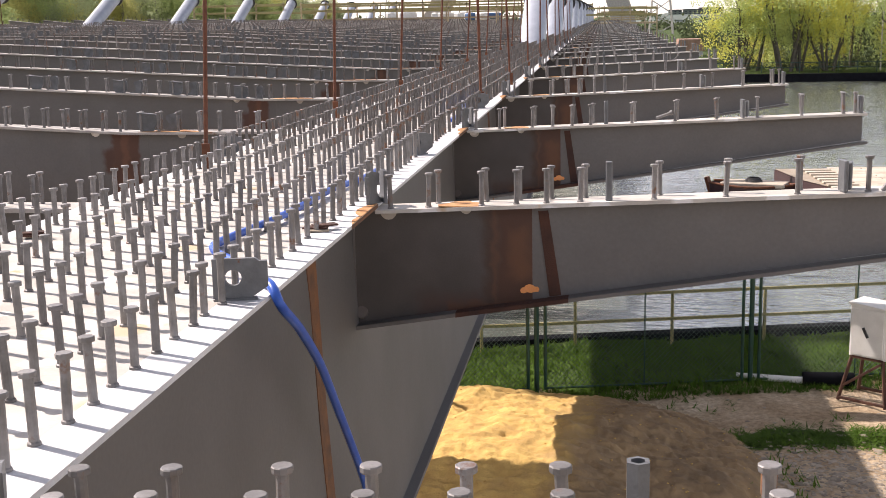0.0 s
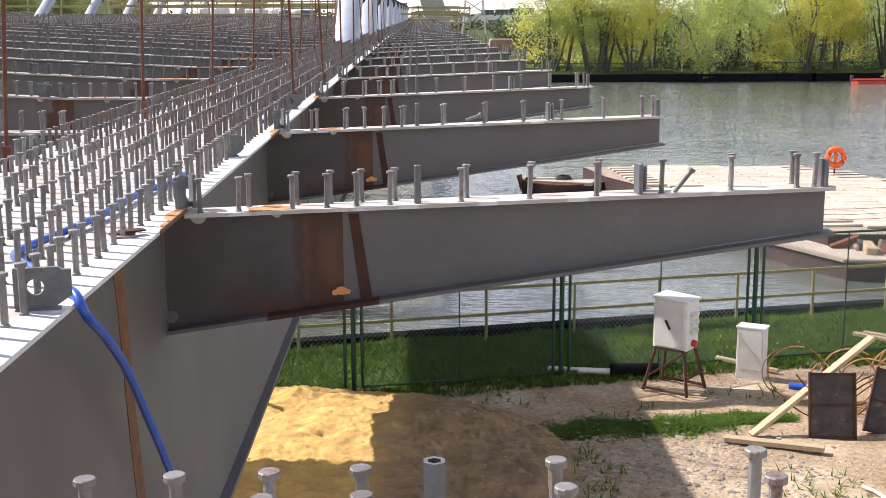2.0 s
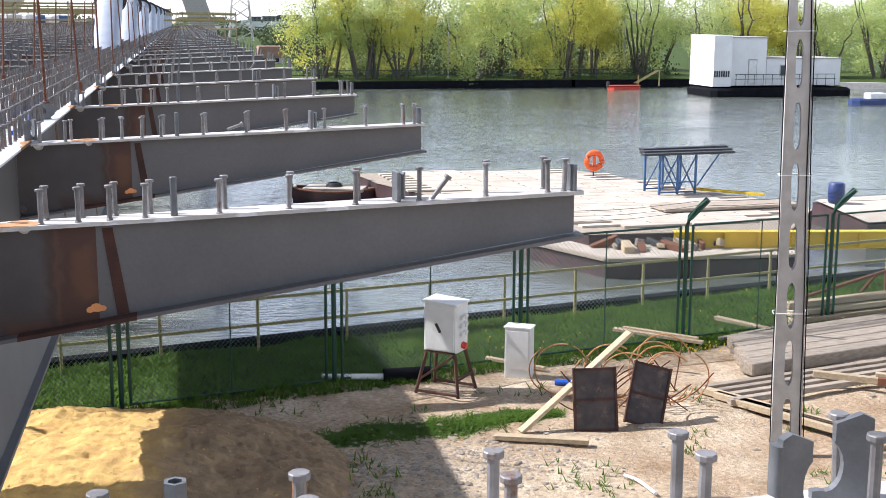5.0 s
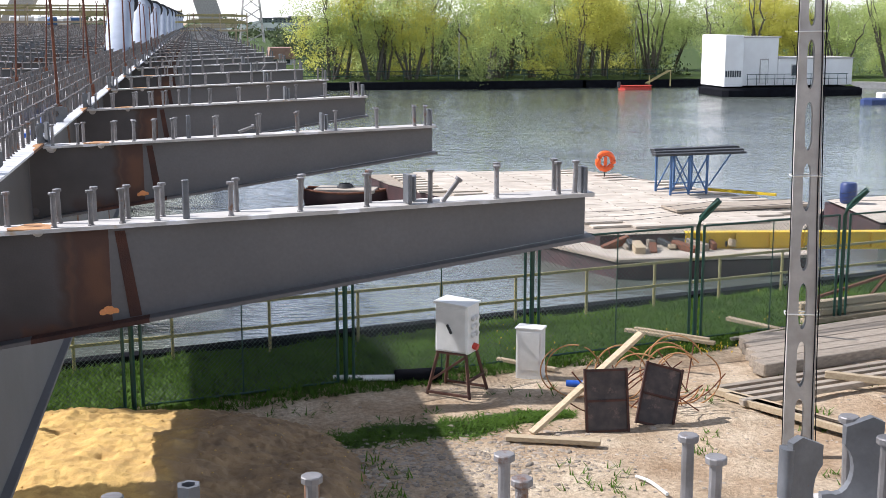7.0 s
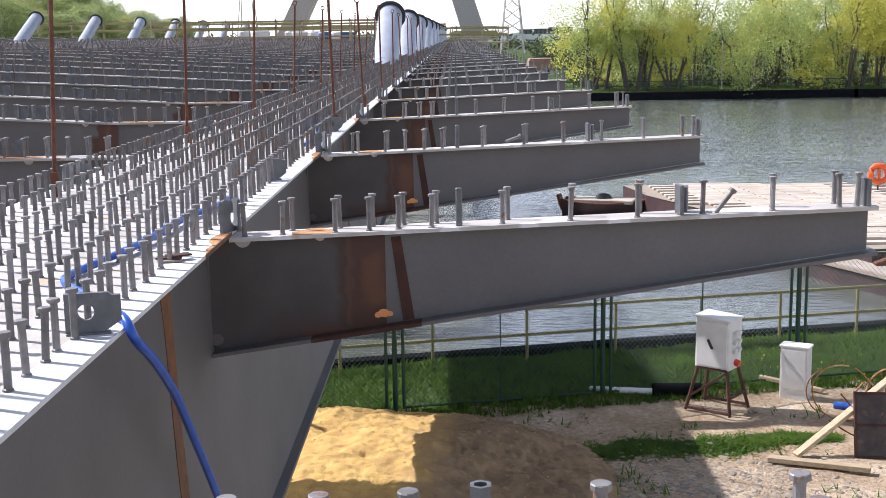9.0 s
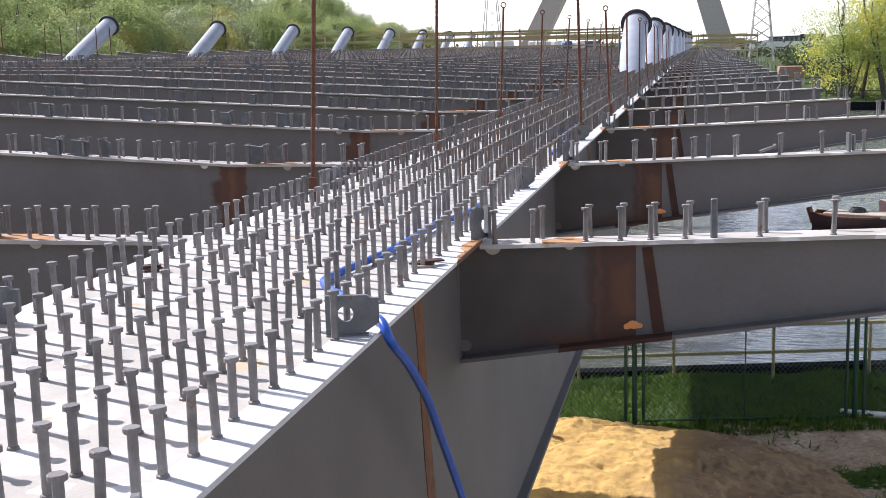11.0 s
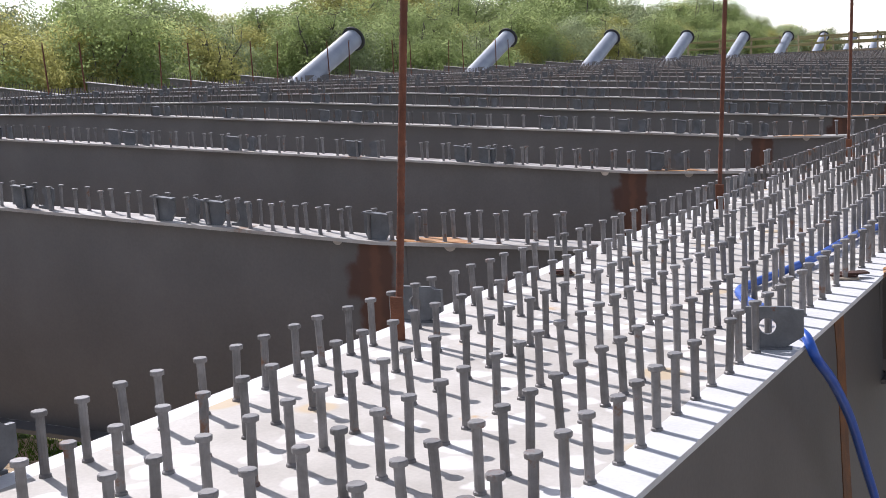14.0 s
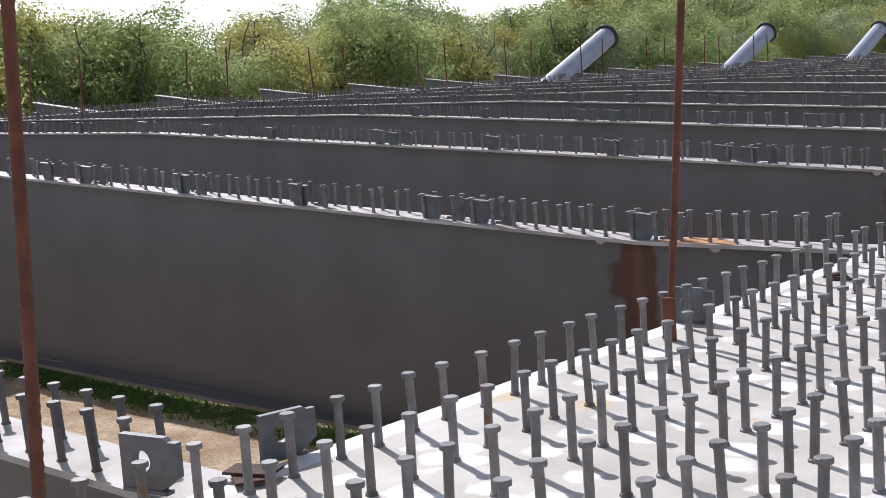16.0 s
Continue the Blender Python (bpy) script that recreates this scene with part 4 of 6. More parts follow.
def strip(name, label, pts, w, z0, z1, material):
    """A wall or kerb along points."""
    g = Geo()
    for (x0, y0), (x1, y1) in zip(pts, pts[1:]):
        d = Vector((x1 - x0, y1 - y0, 0))
        g.box(((x0 + x1) / 2, (y0 + y1) / 2, (z0 + z1) / 2), (d.length + w * 0.5, w, z1 - z0), Matrix.Rotation(math.atan2(d.y, d.x), 3, "Z"))
    return tagged(new(name, g.mesh(name, material)), label, "kerb", kind="structure")


strip("kerb_near", "black rubber-lined pond edge", [(x, shore(x)) for x in (-6, 20, 88)], 0.26, -6.4, GZ + 0.10, BLACK)
strip("kerb_far", "black lined far bank wall of the pond", [(x, far_shore(x)) for x in (-6, 10, 36, 52)], 0.6, -6.4, -4.38, BLACK)
strip("kerb_side", "low stone bank of the pond", [(52, far_shore(52)), (66, far_shore(66)), (88, far_shore(88)), (88, 18)], 1.0, -6.4, -4.5, CONCRETE)
strip("kerb_left", "concrete edge under the bridge", [(-6, 13), (-6, 102)], 0.5, -6.4, -4.35, CONCRETE)

# sand heap
def heap(u, v):
    x, y = -3.2 + 7.2 * u, 5.2 + 6.0 * v
    e = ((x + 0.1) / 3.3) ** 2 + ((y - 8.3) / 2.7) ** 2
    h = max(0.0, 1 - e) ** 0.6 * 0.62
    h *= 1 + 0.28 * noise.noise(Vector((x * 0.9, y * 0.9, 2))) + 0.10 * noise.noise(Vector((x * 3.1, y * 3.1, 4)))
    rough = 0.034 * noise.noise(Vector((x * 5 + y * 2, y * 12, 1))) + 0.024 * noise.noise(Vector((x * 15, y * 19, 6))) + 0.014 * noise.noise(Vector((x * 37, y * 41, 9)))
    return (x, y, GZ - 0.15 + h + rough * (1.4 if x > 1 else 1.0))


heap_geo = Geo().grid(heap, 240, 200)
heap_mesh = heap_geo.mesh("sand_heap", SAND)
tone = heap_mesh.color_attributes.new("earth", "FLOAT_COLOR", "POINT")
# share grows to the right: brown earth, and shade put into the colour
tone.data.foreach_set("color", [c for x, y, z in heap_geo.v for c in (min(1, max(0, (x - 0.35 - 0.12 * (y - 8)) * 0.9)),) * 3 + (1.0,)])
tagged(new("sand_heap", heap_mesh), "heap of fine yellow sand running into brown earth, shaded side painted browner", "sand", kind="stuff")
g = Geo()
lump_rng = random.Random(8)
lump_ico = [Vector(p).normalized() for p in ((0, 0, 1), (0.9, 0, 0.1), (0, 0.9, 0.1), (-0.9, 0, 0.1), (0, -0.9, 0.1), (0, 0, -1))]
for i in range(900):
    u, v = lump_rng.random(), lump_rng.random()
    x, y, z = heap(u, v)
    if z < GZ - 0.1:
        continue
    s = lump_rng.uniform(0.006, 0.018)
    g.add([(x + p.x * s * lump_rng.uniform(.7, 1.3), y + p.y * s * lump_rng.uniform(.7, 1.3), z + p.z * s * 0.7) for p in lump_ico], [(0, 1, 2), (0, 2, 3), (0, 3, 4), (0, 4, 1), (5, 2, 1), (5, 3, 2), (5, 4, 3), (5, 1, 4)], True)
tagged(new("sand_clods", g.mesh("sand_clods", SAND)), "small clods of damp yellow sand on the heap", "sand", kind="stuff")

def fence_line(x):
    return 10.95 + 0.215 * x


# stones scattered on the earth
rng = random.Random(5)
g = Geo()
ico = [Vector(p).normalized() for p in ((0, 1, 1.6), (0, -1, 1.6), (0, 1, -1.6), (0, -1, -1.6), (1, 1.6, 0), (-1, 1.6, 0), (1, -1.6, 0), (-1, -1.6, 0), (1.6, 0, 1), (-1.6, 0, 1), (1.6, 0, -1), (-1.6, 0, -1))]
icof = [(0, 1, 8), (0, 9, 1), (0, 8, 4), (0, 4, 5), (0, 5, 9), (1, 9, 7), (1, 7, 6), (1, 6, 8), (8, 6, 10), (8, 10, 4), (4, 10, 2), (4, 2, 5), (5, 2, 11), (5, 11, 9), (9, 11, 7), (7, 11, 3), (7, 3, 6), (6, 3, 10), (10, 3, 2), (2, 3, 11)]
for i in range(3300):
    if i % 3:
        x, y = rng.gauss(3.9, 1.2), rng.gauss(8.1, 0.6)
    else:
        x, y = rng.uniform(0, 15), rng.uniform(4.5, 11.5)
    if y > 10.6 + 0.2 * x:
        continue
    s = rng.uniform(0.008, 0.032) * (2.2 if rng.random() < 0.10 else 1)
    z = ground_z(x, y)
    sx, sy, sz = s * rng.uniform(.8, 1.5), s * rng.uniform(.6, 1.2), s * rng.uniform(.2, .5)
    c = rng.uniform(0, 6.28)
    cc, ss = math.cos(c), math.sin(c)
    g.add([(x + (p.x * sx * cc - p.y * sy * ss), y + (p.x * sx * ss + p.y * sy * cc), z + p.z * sz) for p in ico], icof)
tagged(new("gravel", g.mesh("gravel", STONE)), "pale broken stones scattered on earth", "gravel", kind="stuff")

# grass
g = Geo()
for i in range(34000):
    x = rng.uniform(-4, 20)
    if i % 18 == 0:
        x = rng.uniform(1.6, 6.2)
        y = rng.gauss(9.36 + 0.14 * (x - 3.9), 0.19 * math.sin(math.pi * (x - 1.4) / 5.0) + 0.03)
    elif i % 17 == 0:
        x, y = rng.uniform(0, 13), rng.uniform(6, 10.8)
        if noise.noise(Vector((x * 0.8, y * 0.8, 9))) < 0.18:
            continue
    else:
        y = 10.4 + 0.215 * x + abs(rng.uniform(0, 3.9))
        if y > shore(x) - 0.25:
            continue
    z = ground_z(x, y)
    hgt = rng.uniform(0.04, 0.12) if i % 18 else rng.uniform(0.015, 0.045)
    for b in range(3):
        a = rng.uniform(0, 6.28)
        lean = rng.uniform(0.04, 0.15)
        lx, ly = math.cos(a) * lean, math.sin(a) * lean
        px, py = -math.sin(a) * 0.011, math.cos(a) * 0.011
        ox, oy = x + rng.uniform(-.04, .04), y + rng.uniform(-.04, .04)
        g.add([(ox - px, oy - py, z), (ox + px, oy + py, z), (ox + lx, oy + ly, z + hgt)], [(0, 1, 2)])
for i in range(7000):
    x, y = rng.uniform(-24, -8), rng.uniform(6.0, 9.5)
    z = ground_z(x, y)
    for b in range(2):
        a = rng.uniform(0, 6.28)
        g.add([(x - .012, y, z), (x + .012, y, z), (x + math.cos(a) * .06, y + math.sin(a) * .06, z + rng.uniform(.06, .18))], [(0, 1, 2)])
tagged(new("grass", g.mesh("grass", GRASS)), "short spring grass along the fence", "grass", kind="stuff")

g = Geo()
for i in range(140):
    x = rng.uniform(6, 18)
    y = rng.uniform(fence_line(x) - 0.2, fence_line(x) + 3.0) if i % 3 else rng.gauss(12.55, 0.15)
    if not i % 3:
        x = rng.gauss(9.5, 0.3)
    z = ground_z(x, y) + rng.uniform(0.03, 0.06)
    g.add([(x - .014, y, z), (x, y - .014, z), (x + .014, y, z), (x, y + .014, z), (x, y, z + .01), (x, y, z - 0.05)], [(0, 1, 4), (1, 2, 4), (2, 3, 4), (3, 0, 4), (0, 5, 1), (2, 5, 3)])
tagged(new("dandelions", g.mesh("dandelions", YELLOW)), "yellow dandelions dotted in the grass", "flowers", kind="stuff")

# ---- fence ----
def fence_y(x):
    return 10.95 + 0.215 * x


FENCE_X = [-5.8, -2.78, 0.24, 3.27, 6.30, 9.33, 12.36, 15.4, 18.4]
FDIR = Vector((1, 0.215, 0)).normalized()
for i, fx in enumerate(FENCE_X):
    p = thing("fence_post", "dark green steel fence post with bent top arm", "fence post", "fence posts", (fx, fence_y(fx), GZ - 0.02))
    part("post", Geo().tube([(0, 0, -0.15), (0, 0, 1.98), (0.02, -0.04, 2.12), (0.10, -0.16, 2.30), (0.22, -0.30, 2.46)], 0.036, 10), GREEN, p)
    part("arm_plate", Geo().beam((0.02, -0.05, 2.13), (0.22, -0.30, 2.47), 0.05, 0.10), GREEN, p)
for i in range(len(FENCE_X) - 1):
    a, b = FENCE_X[i] + 0.12, FENCE_X[i + 1] - 0.12
    pa, pb = Vector((a, fence_y(a), GZ)), Vector((b, fence_y(b), GZ))
    L = (pb - pa).length
    p = thing("chain_link_fence", "green framed chain-link fence panel", "fence", "fence panels", tuple(pa))
    p.rotation_euler = (0, 0, math.atan2(0.215, 1))
    for xx in (0, L):
        part("upright", Geo().tube([(xx, 0, 0.04), (xx, 0, 1.98)], 0.024, 8), GREEN, p)
    for zz in (0.06, 1.97):
        part("rail", Geo().tube([(0, 0, zz), (L, 0, zz)], 0.018, 8), GREEN, p)
    part("mid_upright", Geo().tube([(L / 2, 0, 0.05), (L / 2, 0, 1.97)], 0.010, 6), GREEN, p)
    g = Geo()
    H, st = 1.88, 0.075
    s = -H
    while s < L:
        for sgn in (1, -1):
            x0, x1, z0, z1 = s, s + H, 0.08, 0.08 + H
            if x0 < 0:
                z0, x0 = z0 - x0, 0
            if x1 > L:
                z1, x1 = z1 - (x1 - L), L
            if x1 - x0 > 0.02:
                q0, q1 = (Vector((x0, 0, z0)), Vector((x1, 0, z1))) if sgn > 0 else (Vector((L - x0, 0, z0)), Vector((L - x1, 0, z1)))
                g.tube([q0, q1], 0.0034, 3, close=False)
        s += st
    part("wire_mesh", g, WIRE, p, "diamond wire mesh", kind="stuff")
for k, (dx, dy, dz) in enumerate(((0.06, -0.12, 2.24), (0.13, -0.2, 2.34), (0.2, -0.28, 2.44))):
    t = thing("barbed_wire", "thin barbed wire strand along the fence", "wire", "barbed wires")
    pts = []
    for fx, fb in zip(FENCE_X, FENCE_X[1:]):
        for q in range(5):
            x = fx + (fb - fx) * q / 5
            pts.append((x + dx, fence_y(x) + dy, GZ + dz - 0.06 * math.sin(math.pi * q / 5) + random.uniform(-.008, .008)))
    part("strand", Geo().tube(pts, 0.0035, 4), DARK, t)

# ochre railing along the pond
RX = [-3.2, -0.75, 0.73, 2.28, 3.78, 5.28, 6.7, 8.13, 9.57, 11.03, 12.5, 14.0, 15.5, 17.0, 18.5]
rail = thing("pond_railing", "ochre painted steel railing along the pond edge", "railing")


def rail_y(x):
    return shore(x) - 0.38


for x in RX:
    part("post", Geo().box((x, rail_y(x), GZ + 0.42), (0.05, 0.05, 0.90), None, 0.01), OCHRE, rail)
for z in (0.42, 0.86):
    for x0, x1 in zip(RX, RX[1:]):
        part("rail", Geo().beam((x0, rail_y(x0) - 0.03, GZ + z), (x1, rail_y(x1) - 0.03, GZ + z), 0.03, 0.05), OCHRE, rail)

# ---- site things ----
# switch cabinet on an angle-iron stand
c = thing("switch_cabinet", "white electric switch cabinet on a rusty angle-iron stand", "cabinet", at=(4.82, 11.0, GZ))
c.rotation_euler = (0, 0, radians(-38))
part("body", Geo().box((0, 0, 0.98), (0.52, 0.40, 0.72), None, 0.02), WHITE, c)
part("rain_hood", Geo().box((0, 0, 1.345), (0.56, 0.44, 0.03), Matrix.Rotation(0.06, 3, "Y"), 0.008), WHITE, c)
d = part("door", Geo().box((0, -0.21, 0.98), (0.46, 0.02, 0.64), None, 0.006), WHITE, c)
part("handle", Geo().beam((-0.05, -0.235, 1.05), (0.02, -0.235, 0.92), 0.03, 0.03), DARK, d)
for sx in (-0.06, 0.06):
    for zz in (0.90, 1.02, 1.14):
        part("socket", Geo().tube([(0.265, sx, zz), (0.31, sx, zz - 0.015)], 0.04, 10), WHITE, c)
part("red_socket", Geo().tube([(0.26, 0, 0.72), (0.33, 0, 0.70)], 0.05, 10), RED, c, "red socket outlet")
for sx, sy in ((-1, -1), (1, -1), (1, 1), (-1, 1)):
    part("leg", Geo().beam((sx * 0.22, sy * 0.17, 0.63), (sx * 0.34, sy * 0.30, 0.0), 0.04, 0.04), RUST_BARE, c)
for a, b in (((-0.34, -0.3, 0.04), (0.34, -0.3, 0.04)), ((-0.34, 0.3, 0.04), (0.34, 0.3, 0.04)), ((-0.3, -0.26, 0.2), (0.24, -0.2, 0.6)), ((0.3, -0.26, 0.25), (0.3, 0.26, 0.25)), ((-0.24, -0.19, 0.62), (0.24, -0.19, 0.62))):
    part("brace", Geo().beam(a, b, 0.035, 0.035), RUST_BARE, c)

c = thing("meter_box", "small white plastic meter box standing on the grass", "cabinet", at=(6.05, 11.45, GZ))
c.rotation_euler = (0, 0, radians(-30))
part("body", Geo().box((0, 0, 0.39), (0.40, 0.24, 0.78), None, 0.015), WHITE, c)
part("lid", Geo().box((0, 0, 0.79), (0.43, 0.27, 0.03), None, 0.01), WHITE, c)
part("door", Geo().box((0, -0.127, 0.45), (0.34, 0.012, 0.58), None, 0.004), WHITE, c)

# leaning formwork panels
def form_panel(x, y, rz, lean, w, h, roll):
    p = thing("formwork_shutter", "dark plywood formwork panel leaning on rebar", "panel", "formwork panels", (x, y, GZ - 0.02))
    p.rotation_euler = (radians(lean), radians(roll), radians(rz))
    part("sheet", Geo().box((0, 0, h / 2), (w, 0.018, h)), FORM, p)
    for s in (-1, 1):
        part("side_frame", Geo().box((s * w / 2, 0, h / 2), (0.03, 0.06, h + 0.01)), RUST, p)
    for z in (0.02, h * 0.5, h - 0.02):
        part("cross_frame", Geo().box((0, 0, z), (w, 0.05, 0.03)), RUST, p)


form_panel(6.40, 8.88, -4, -14, 0.56, 0.84, 0)
form_panel(7.08, 8.98, -8, -22, 0.50, 0.84, 15)

# bent rebar cages
for cx, cy, n0 in ((6.75, 10.1, 0), (7.5, 9.9, 4)):
    cage = thing("rebar_cage", "tangled bent orange-rusted reinforcing bars", "rebar", "rebar cages", (cx, cy, GZ))
    for q in range(5):
        rr = rng.uniform(0.32, 0.48)
        ox, oz, ph = rng.uniform(-.4, .4), rng.uniform(0.25, 0.5), rng.uniform(0, 3)
        part("hoop", Geo().tube([(ox + rr * math.cos(a * .2 + ph), 0.25 * q - 0.5 + 0.15 * math.sin(a * .2), max(0.01, oz + rr * math.sin(a * .2 + ph))) for a in range(27)], 0.011, 6), ORANGE_RUST, cage)
    for q in range(9):
        a = Vector((rng.uniform(-.7, .7), rng.uniform(-.8, .4), rng.uniform(0, .15)))
        b = a + Vector((rng.uniform(-.9, .9), rng.uniform(-.5, .5), rng.uniform(.2, .75)))
        part("bar", Geo().tube(smooth_path([a, (a + b) / 2 + Vector((0, 0, rng.uniform(-.1, .12))), b]), 0.010, 6), RUST_EDGE, cage)


def plank(p, q, w, h, material=None, label="pale sawn timber plank lying on the earth", group="planks"):
    t = tagged(new("timber_plank", Geo().beam(p, q, w, h).mesh("timber_plank", material or TIMBER)), label, "plank", group)
    return t


plank((5.38, 8.95, GZ + 0.02), (7.0, 9.35, GZ + 1.18), 0.12, 0.05, None, "pale timber plank propped against formwork panels")
plank((4.98, 8.75, GZ + 0.06), (6.1, 8.3, GZ + 0.07), 0.13, 0.06)
plank((5.75, 12.3, GZ + 0.08), (6.5, 11.6, GZ + 0.06), 0.09, 0.05)
plank((8.3, 13.5, GZ + 0.12), (9.5, 12.5, GZ + 0.08), 0.12, 0.05)
plank((8.45, 13.45, GZ + 0.15), (9.45, 12.6, GZ + 0.12), 0.08, 0.05)
plank((10.4, 14.0, GZ + 0.1), (11.0, 13.2, GZ + 0.06), 0.14, 0.06)
plank((9.9, 12.75, GZ + 0.06), (11.6, 13.4, GZ + 0.06), 0.08, 0.05, TIMBER_GREY)
plank((11.9, 14.6, GZ + 0.12), (12.7, 13.6, GZ + 0.06), 0.16, 0.07)
# heavy sleepers and lumber stacks
for q in range(5):
    plank((9.5 + 0.1 * q, 10.9 + 0.34 * q, GZ + 0.10), (14.8, 12.1 + 0.36 * q, GZ + 0.13), 0.30, 0.20, TIMBER_GREY, "heavy weathered timber sleeper lying on the earth", "sleepers")
for q in range(3):
    plank((11.6, 13.5 + 0.1 * q, GZ + 0.10 + 0.12 * q), (15.5, 14.3 + 0.1 * q, GZ + 0.10 + 0.12 * q), 0.18, 0.10, TIMBER, "stacked pale timber beams beside the fence", "stacked beams")
for q in range(3):
    plank((8.35 + 0.12 * q, 10.05 - 0.32 * q, GZ + 0.10), (9.6 + .1 * q, 7.9 - 0.32 * q, GZ + 0.10), 0.13, 0.09, TIMBER, "white-stained timber beam in a low stack", "beam stack")
for q in range(4):
    plank((8.5, 9.9 - 0.28 * q + 0.3, GZ + 0.05 + 0.02 * q), (12.3, 10.75 - 0.28 * q + 0.3, GZ + 0.06 + 0.02 * q), 0.11, 0.08, TIMBER_GREY, "grey weathered timber batten in a low stack", "beam stack")
for q in range(4):
    t = plank((10.2 + 0.85 * q, 10.15 - 0.28 * (q % 2), GZ + 0.19), (10.95 + 0.85 * q, 9.6 - 0.28 * (q % 2), GZ + 0.19), 0.10, 0.10, TIMBER, "short white timber with a red-brown painted end", "short timbers")
    part("painted_end", Geo().box((10.95 + 0.85 * q + 0.08, 9.6 - 0.28 * (q % 2) - 0.06, GZ + 0.19), (0.24, 0.106, 0.106), Matrix.Rotation(math.atan2(-0.55, 0.75), 3, "Z")), RUST_EDGE, t)
for q in range(3):
    plank((9.2 + .3 * q, 7.6 - .25 * q, GZ + 0.06), (11.6 + .3 * q, 8.4 - .25 * q, GZ + 0.07), 0.12, 0.08, TIMBER, "pale sawn timber beam lying on the earth")
for q in range(3):
    plank((9.4 + 0.3 * q, 5.3 - 0.45 * q, GZ + 0.12), (13.5 + .3 * q, 7.9 - 0.45 * q, GZ + 0.14), 0.34, 0.22, TIMBER_GREY, "heavy weathered timber sleeper lying on the earth", "sleepers")
t = thing("plastic_pipe", "short white bent plastic pipe lying on the earth", "pipe")
part("pipe", Geo().tube(smooth_path([(6.15, 7.15, GZ + 0.05), (6.25, 6.95, GZ + 0.05), (6.3, 6.55, GZ + 0.05)]), 0.022, 8), WHITE, t)
t = thing("black_pipe", "black plastic pipe with a white end lying on grass", "pipe")
part("pipe", Geo().tube([(4.0, 11.6, GZ + 0.10), (4.7, 11.6, GZ + 0.10)], 0.10, 14), BLACK, t)
part("white_sleeve", Geo().tube([(3.1, 11.85, GZ + 0.05), (4.0, 11.62, GZ + 0.07)], 0.05, 12), WHITE, t)
t = thing("blue_can", "small blue plastic canister on the earth", "canister", at=(6.45, 10.9, GZ))
part("body", Geo().tube([(0, 0, 0.05), (0.28, -0.12, 0.05)], 0.055, 10), BLUE_HOSE, t)
t = thing("sawhorse", "rusty steel trestle rack beside the timber stack", "rack", at=(13.0, 14.2, GZ))
for a, b in (((-1.3, -.6, .45), (1.2, .3, .75)), ((-1.1, -.5, 0), (-1.0, -.5, .5)), ((1.0, .2, 0), (1.0, .25, .75)), ((0.5, .6, 0), (0.7, .1, .7))):
    part("bar", Geo().beam(a, b, 0.05, 0.05), RUST_EDGE, t)

# slotted concrete pole with cables
pole = thing("concrete_pole", "slotted grey concrete utility pole with strapped cables", "pole", at=(8.45, 7.62, GZ))
pole.rotation_euler = (0, radians(-1.2), radians(-22))
PW0, PW1, PH = 0.37, 0.21, 9.5


def pole_w(z):
    return PW0 + (PW1 - PW0) * z / PH


g = Geo()
z = 0.0
slot_h, rib = 0.58, 0.15
while z < PH:
    z1 = min(z + rib, PH)
    w0, w1 = pole_w(z) / 2, pole_w(z1) / 2
    part("rib", Geo().prism([(-w0, z), (w0, z), (w1, z1), (-w1, z1)], (0, 0, 0), (1, 0, 0), (0, 0, 1), 0.15), CONCRETE, pole)
    z = z1
    if z >= PH:
        break
    z2 = min(z + slot_h, PH)
    sw = pole_w(z) * 0.14
    for s in (-1, 1):
        a0, a1 = s * pole_w(z) / 2, s * pole_w(z2) / 2
        cap = 1.6
        inner = [(0.0, z), (s * sw * 0.45, z + 0.012 * cap), (s * sw * 0.85, z + 0.045 * cap), (s * sw, z + 0.09 * cap), (s * sw, z2 - 0.09 * cap), (s * sw * 0.85, z2 - 0.045 * cap), (s * sw * 0.45, z2 - 0.012 * cap), (0.0, z2)]
        poly = inner + [(a1, z2), (a0, z)]
        if s > 0:
            poly = poly[::-1]
        part("limb", Geo().prism(poly, (0, 0, 0), (1, 0, 0), (0, 0, 1), 0.15), CONCRETE, pole)
    z = z2
for s, off in ((-1, 0.02), (1, 0.02), (1, -0.03)):
    pts = [(s * (pole_w(q * 0.4) / 2 + off * 0.8) + 0.005 * math.sin(q * 0.9 + off * 90), -0.09 + 0.01 * math.sin(q), q * 0.4) for q in range(23)]
    part("cable", Geo().tube(smooth_path(pts, 3), 0.0075, 6), BLACK, pole)
for z in (1.8, 3.5, 5.2):
    w = pole_w(z) / 2 + 0.035
    part("strap", Geo().tube([(-w, -0.085, z), (w, -0.085, z), (w, 0.085, z), (-w, 0.085, z), (-w, -0.085, z)], 0.008, 5), WHITE, pole)

# ---- pontoons on the pond ----
def deck_barge(name, label, corners, z_top, depth, deck_mat, board):
    t = thing(name, label, "pontoon", "pontoons")
    k = len(corners)
    v = [(x, y, z_top - 0.06) for x, y in corners] + [(x, y, z_top - depth) for x, y in corners]
    g = Geo().add(v, [tuple(range(k)), tuple(range(2 * k - 1, k - 1, -1))] + [(i, k + i, k + (i + 1) % k, (i + 1) % k) for i in range(k)])
    part("hull", g, HULL, t, "dark red-brown steel hull")
    return t


big = deck_barge("work_pontoon", "large pontoon with pale weathered plank deck", [(7.3, 33.4), (11.0, 22.8), (16.4, 22.6), (18.6, 25.6), (16.7, 31.2), (14.9, 35.5), (6.9, 36.1)], -4.30, 0.95, TIMBER, True)
bm_deck = Geo()
O, U, W = Vector((11.2, 23.4, -4.30)), Vector((1, 0.05, 0)).normalized(), Vector((-0.05, 1, 0)).normalized()
